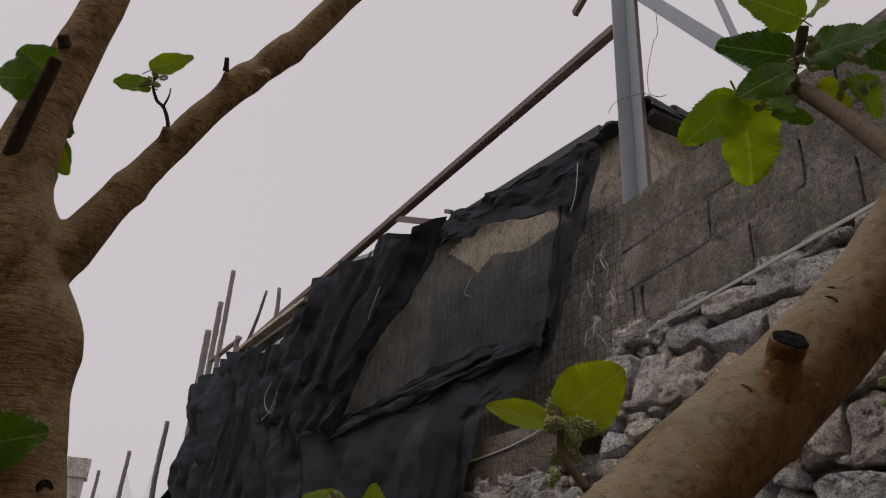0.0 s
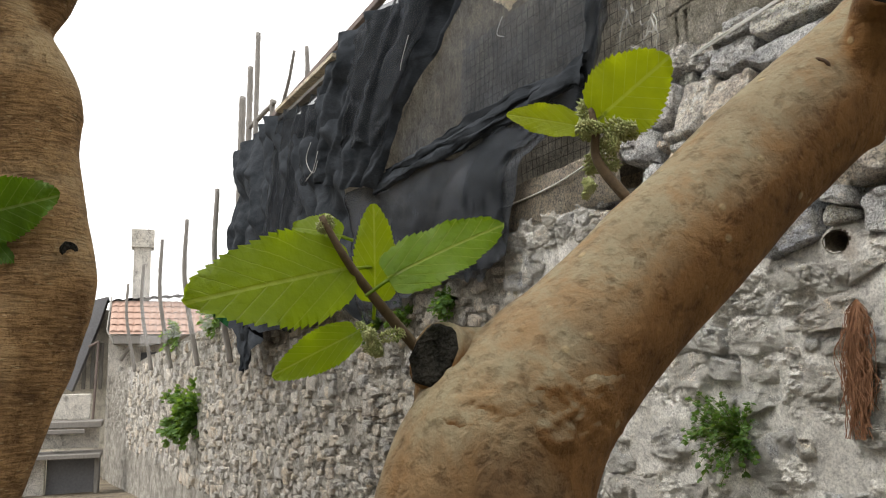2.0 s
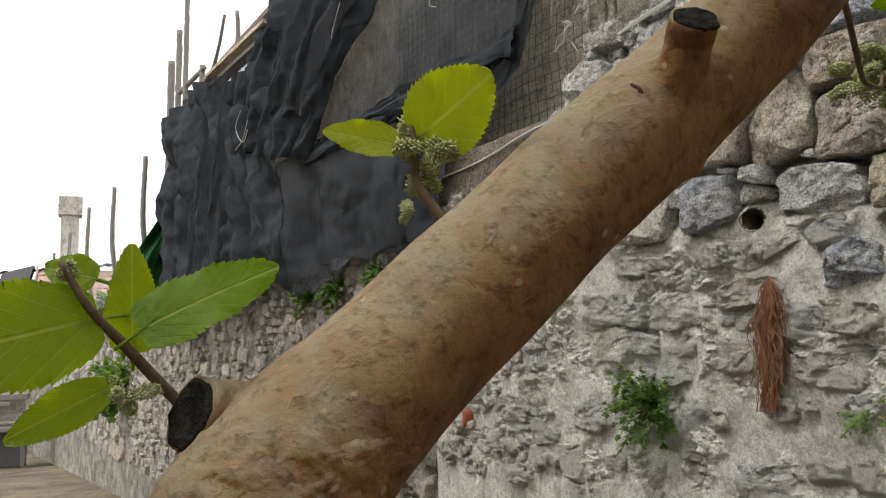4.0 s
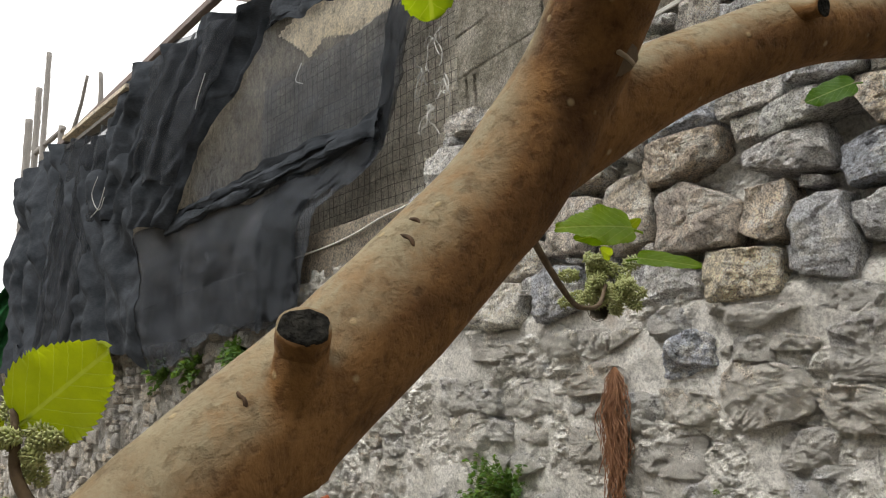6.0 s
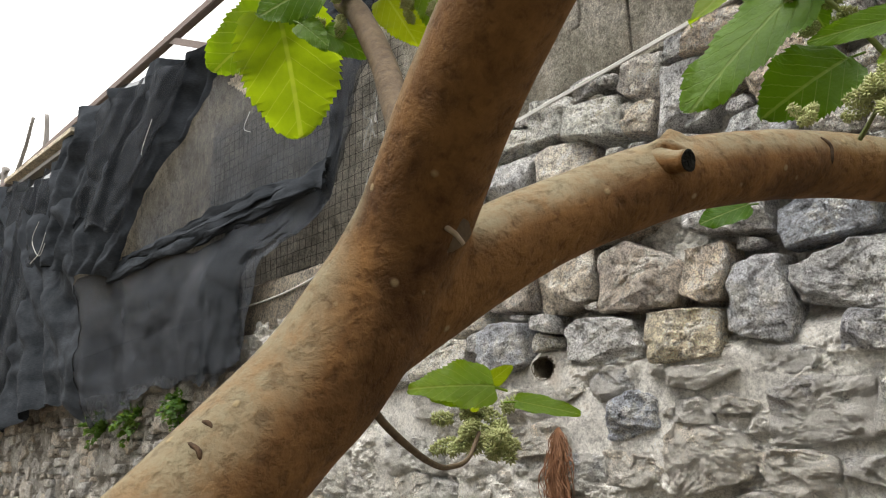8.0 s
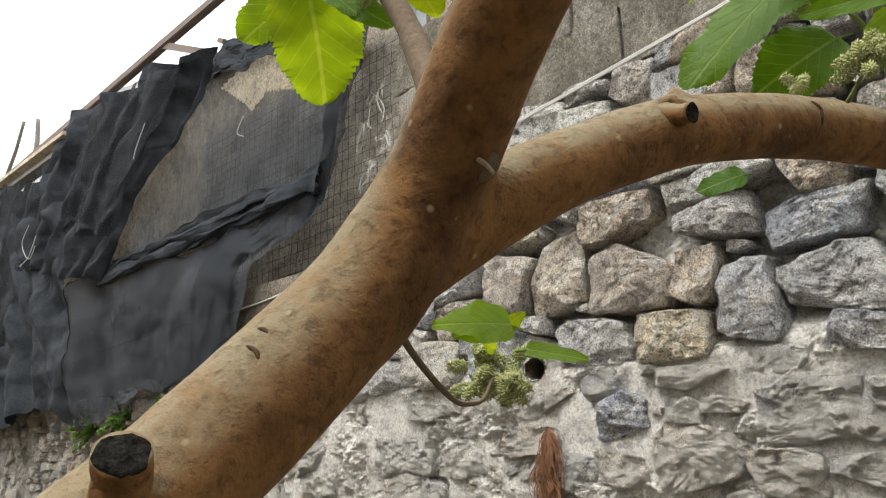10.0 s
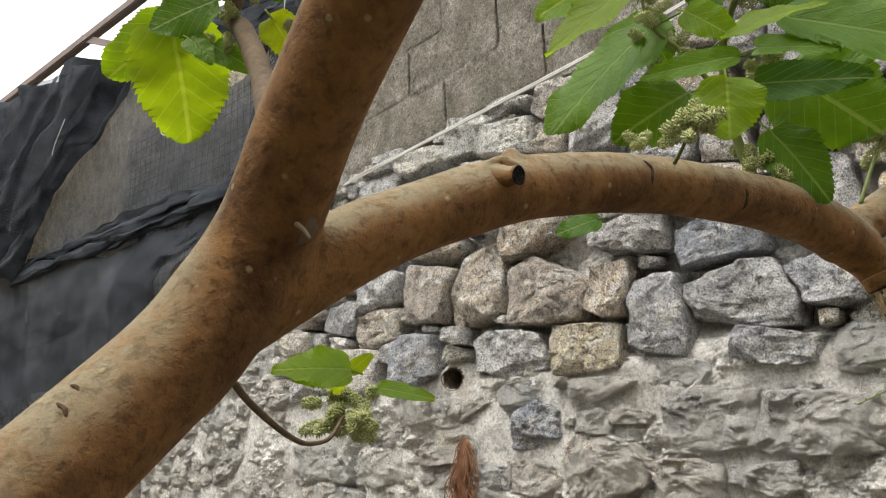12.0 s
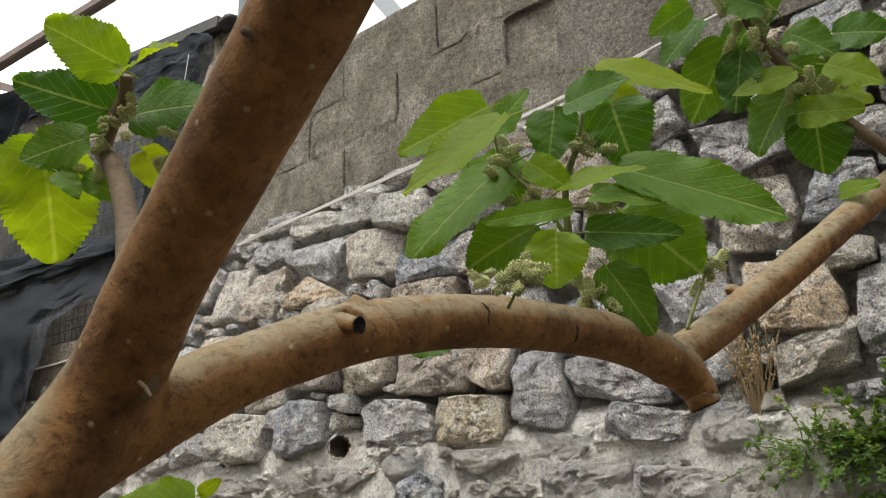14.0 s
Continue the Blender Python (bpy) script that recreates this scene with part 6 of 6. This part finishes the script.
wall_plant(-0.31, 1.30, 0.19, 70, 0.015, "bushy green herb growing from a mortar joint", 1)
wall_plant(-9.9, 1.0, 0.55, 46, 0.075, "large green shrub rooted in the far rubble wall", 2, per=20)
wall_plant(-2.95, 1.88, 0.16, 20, 0.026, "trailing green weed under the hem of the net", 3)
wall_plant(-2.35, 1.93, 0.15, 20, 0.026, "trailing green weed under the hem of the net", 4)
wall_plant(-3.45, 1.86, 0.15, 14, 0.026, "trailing green weed under the hem of the net", 5)
wall_plant(0.46, 1.33, 0.10, 12, 0.012, "sparse wilted weed in a crack of the mortar", 6, drop=0.9, per=8)
wall_plant(1.66, 1.80, 0.17, 46, 0.014, "leafy green creeper spreading over the mortar", 7, per=20)
wall_plant(1.50, 1.80, 0.14, 22, 0.011, "leafy green creeper spreading over the mortar", 8)
wall_plant(1.84, 1.90, 0.18, 40, 0.015, "leafy green creeper spreading over the mortar", 9, per=20)
wall_plant(1.74, 1.64, 0.19, 46, 0.014, "leafy green creeper spreading over the mortar", 10, per=20)
wall_plant(1.42, 1.80, 0.12, 12, 0.010, "small green seedling in the mortar", 11, per=6)
wall_plant(-11.5, 2.2, 0.3, 20, 0.06, "green weed on top of the far wall", 12, per=14)
wall_plant(-8.6, 2.25, 0.25, 16, 0.05, "green weed on top of the far wall", 13, per=14)


def dry_tuft(x, z, height, spread, stalks, label, seed):
    """A tuft of dead stalks with seed heads."""
    rng = random.Random(seed)
    root = Vector((x, face_y(x, z), z))
    tuft = new("dry_tuft")
    tuft.location = root
    tagged(tuft, label, "dry plant")
    for _ in range(stalks):
        bm = bmesh.new()
        way = Vector((rng.uniform(-1, 1) * spread, rng.uniform(-0.45, -0.05), 1)).normalized()
        bend = Vector((rng.uniform(-0.3, 0.3), rng.uniform(-0.2, 0.1), 0))
        tall = height * rng.uniform(0.45, 1.05)
        p = root + Vector((rng.uniform(-0.02, 0.02), 0, rng.uniform(-0.012, 0.012)))
        path = [(*(p + way * tall * t + bend * tall * t * t * 0.5), 0.0011 - 0.0004 * t) for t in (0, 0.3, 0.6, 1)]
        tube_into(bm, path, 0.02, 5, 0.2)
        for _ in range(3):
            t = rng.uniform(0.55, 1)
            q = p + way * tall * t + bend * tall * t * t * 0.5
            tube_into(bm, [(*q, 0.0012), (*(q + Vector((rng.uniform(-0.01, 0.01), rng.uniform(-0.01, 0.0), rng.uniform(0.003, 0.013)))), 0.0024)], 0.005, 5, 0.3)
        under(smooth(obj("stalk", bm, GRASS)), tuft)


dry_tuft(1.42, 1.895, 0.22, 0.42, 60, "tuft of dry straw-coloured stalks in the wall", 3)
dry_tuft(0.52, 1.26, 0.08, 0.8, 16, "small tuft of dry yellow grass in the wall", 4)

# The hanging bundle of needles.
rng = random.Random(12)
brush = new("needle_bundle")
top = Vector((0.20, face_y(0.20, 1.70) - 0.03, 1.72))
brush.location = top
tagged(brush, "hanging bundle of red-brown dry needles on the wall", "dry bundle")
for nm, count in (("needles", 330), ("loose_needles", 60)):
    bm = bmesh.new()
    fan = 1.0 if nm == "needles" else 1.7
    for _ in range(count):
        a, r = rng.uniform(0, 2 * math.pi), math.sqrt(rng.random()) * fan
        s0 = rng.random() ** 1.6 * 0.6
        s1 = min(1.0, s0 + rng.uniform(0.25, 0.65))
        sway, twist = rng.gauss(0, 0.013), rng.uniform(-1.6, 1.6)
        path = []
        for k in range(7):
            t = s0 + (s1 - s0) * k / 6
            w = 0.004 + 0.036 * min(1.0, t / 0.28) ** 0.8 * (1.0 - 0.35 * t)
            path.append((top.x - 0.03 * t + math.cos(a + twist * k / 6) * r * w + sway * math.sin(k * 1.3) + rng.uniform(-0.003, 0.003), top.y + math.sin(a + twist * k / 6) * r * w * 0.6 - 0.01 + rng.uniform(-0.003, 0.003), top.z - 0.4 * t, 0.0012))
        tube_into(bm, path, 0.02, 4, 0.1)
    under(obj(nm, bm, NEEDLE), brush)["kind"] = "stuff"

# A shard stuck in the mortar.
bm = bmesh.new()
sx, sz = -1.505, 1.19
rows_ = [(math.cos(a) * 0.024 * (1 + 0.2 * math.sin(3 * a)), math.sin(a) * 0.055 * (1 + 0.1 * math.cos(2 * a))) for a in np.linspace(0, 2 * math.pi, 18, endpoint=False)]
lo = [bm.verts.new((sx + u, face_y(sx, sz) + 0.01, sz + v)) for u, v in rows_]
hi = [bm.verts.new((sx + u * 0.6, face_y(sx, sz) - 0.03 - 0.01 * math.cos(u * 60), sz + v * 0.7)) for u, v in rows_]
for k in range(18):
    bm.faces.new((lo[k], lo[(k + 1) % 18], hi[(k + 1) % 18], hi[k]))
bm.faces.new(hi)
bmesh.ops.recalc_face_normals(bm, faces=bm.faces)
tagged(obj("tile_shard", bm, TERRACOTTA), "broken red terracotta shard stuck in the mortar", "shard")

# ---- the houses at the end ----
HAZE_WALL = cement("far_plaster", (0.5, 0.47, 0.42), (0.6, 0.57, 0.52), (0.68, 0.65, 0.6), 0.8, 5, 40)
# Grey darkened by shade put into the colour, for gable and lean-to opening.
SHADED_GREY = two_scale("shaded_grey", [(0.3, (0.13, 0.13, 0.14)), (0.7, (0.2, 0.2, 0.21))], [(0.3, (0.12, 0.12, 0.125)), (0.7, (0.22, 0.22, 0.225))], 2, 20, 0.8, bump=0.2)
# Clay red paled, with the haze of distance put into the colour.
TILE_HAZED = two_scale("hazed_roof_tile", [(0.3, (0.4, 0.26, 0.2)), (0.7, (0.5, 0.34, 0.27))], [(0.3, (0.38, 0.24, 0.19)), (0.7, (0.54, 0.38, 0.31))], 2, 14, 0.85, bump=0.3)
house = new("house")
house.location = (-23, -2, -1.2)
tagged(house, "pale old house with red tile roof and tall chimney", "house")


def house_box(name, lo, hi, material, label=""):
    bm = bmesh.new()
    box_into(bm, lo, hi)
    bmesh.ops.bevel(bm, geom=bm.edges[:], offset=0.012, segments=1, affect="EDGES")
    return under(obj(name, bm, material, None, label), house)


house_box("wall", (-30, -3.25, -2), (-22.6, 3.0, 3.75), HAZE_WALL, "pale plastered wall")
house_box("wing", (-30, -4.6, -2), (-23.4, -3.26, 3.55), GREYWALL, "grey side wing")
# Overhanging gable; the shadow on its grey wall is part of the colour.
bm = bmesh.new()
rim = [(-4.07, 3.63), (-3.31, 3.85), (-3.49, 3.17), (-4.12, 1.25), (-4.46, 1.44)]
front, back = ([bm.verts.new((x, y, z)) for y, z in rim] for x in (-22.5, -23.3))
bm.faces.new(front)
bm.faces.new(back[::-1])
for k in range(5):
    bm.faces.new((front[k], back[k], back[(k + 1) % 5], front[(k + 1) % 5]))
bmesh.ops.recalc_face_normals(bm, faces=bm.faces)
under(obj("gable_overhang", bm, SHADED_GREY, None, "grey overhanging gable with shade put into its colour"), house)
for k in range(3):
    house_box("shutter", (-23.4, -3.95 + 0.22 * k, 1.3), (-23.34, -3.85 + 0.22 * k, 2.6), CANE, "narrow grey shutter")
chimney = house_box("chimney", (-24.2, -2.72, 3.4), (-23.7, -2.24, 5.75), HAZE_WALL, "tall pale chimney")
cap = house_box("chimney_cap", (-24.28, -2.80, 5.45), (-23.62, -2.16, 6.0), HAZE_WALL, "wider chimney head")
ridge = sheet("back_roof", ROOF, lambda y, s: (-22.5 - 3.5 * s, y, 3.62 + 0.10 * (y + 4.6) + 0.25 * s + 0.02 * math.sin(y * 20)), np.arange(-4.7, 3.0, 0.05), np.linspace(0, 1, 4))
under(ridge, house)["label"] = "grey sloping roof edge"
tiles = new("tile_roof")
under(tiles, house)
co, faces = [], []
for y in np.arange(-3.2, 2.5, 0.2):
    for k in range(5):
        i = len(co)
        for s in (0, 1):
            for a in np.linspace(0, math.pi, 6):
                co.append((-21.55 - (k + s) * 0.21, y + 0.1 + 0.10 * math.cos(a), 2.78 + (k + s) * 0.185 + 0.05 * math.sin(a) + 0.03 * (1 - s)))
        faces += [(i + j, i + j + 1, i + j + 7, i + j + 6) for j in range(5)]
me = bpy.data.meshes.new("tiles")
me.from_pydata(co, [], faces)
me.materials.append(TILE_HAZED)
tl = under(smooth(new("tiles", me)), house)
tl["label"], tl["kind"] = "rows of red clay tiles", "stuff"
bpy.data.objects.remove(tiles)
bm = bmesh.new()
v = [bm.verts.new(p) for p in ((-21.5, -3.2, 2.76), (-21.5, 2.5, 2.76), (-22.6, 2.5, 3.74), (-22.6, -3.2, 3.74))]
bm.faces.new(v)
under(obj("roof_bed", bm, TILE_HAZED), house)
house_box("beam", (-22.6, -3.1, 2.50), (-21.55, -1.9, 2.72), CANE, "dark eave beam")
house_box("window", (-22.62, -2.4, 1.6), (-22.57, -1.9, 2.3), ROOF, "dark window opening")
for a, b, r, m_ in (((-22.5, -3.22, 3.85), (-22.45, -3.30, 2.9), 0.05, PVC), ((-22.45, -3.30, 2.9), (-22.4, -3.0, 2.4), 0.05, PVC), ((-22.4, -3.5, 2.6), (-22.4, -3.55, 0.5), 0.07, RUST), ((-22.4, -3.5, 2.6), (-22.4, -3.75, 2.45), 0.07, RUST), ((-22.5, -2.9, 2.1), (-21.7, -2.5, 2.7), 0.1, CANE)):
    bm = bmesh.new()
    rod_into(bm, a, b, r, r, 8)
    under(obj("pipe" if m_ is not CANE else "strut", bm, m_), house)
lean = new("lean_to")
lean.location = (-18, -3.6, -0.9)
tagged(lean, "pale lean-to with grey slab roofs and dark panel for its shaded opening", "shelter")
for nm, lo, hi, m_ in (
    ("parapet", (-18.4, -5.6, 0.68), (-18.2, -3.35, 1.24), HAZE_WALL),
    ("roof_slab", (-18.6, -5.6, 0.52), (-17.7, -3.08, 0.66), CANE),
    ("edge_board", (-17.69, -5.6, 0.40), (-17.65, -3.4, 0.50), CANE),
    ("wall_strip", (-18.4, -5.6, 0.06), (-18.22, -3.15, 0.51), HAZE_WALL),
    ("lower_roof", (-18.6, -5.6, -0.12), (-17.5, -3.06, -0.02), CANE),
    ("jamb", (-18.3, -4.75, -1.2), (-18.1, -4.2, -0.13), HAZE_WALL),
    # Dark panel standing in for the shade inside the open lean-to.
    ("opening_shade", (-18.4, -4.19, -1.2), (-18.3, -3.1, -0.13), SHADED_GREY),
    ("leg", (-18.0, -3.2, -1.2), (-17.9, -3.1, -0.13), CANE),
):
    bm = bmesh.new()
    box_into(bm, lo, hi)
    bmesh.ops.bevel(bm, geom=bm.edges[:], offset=0.015, segments=1, affect="EDGES")
    under(obj(nm, bm, m_), lean)
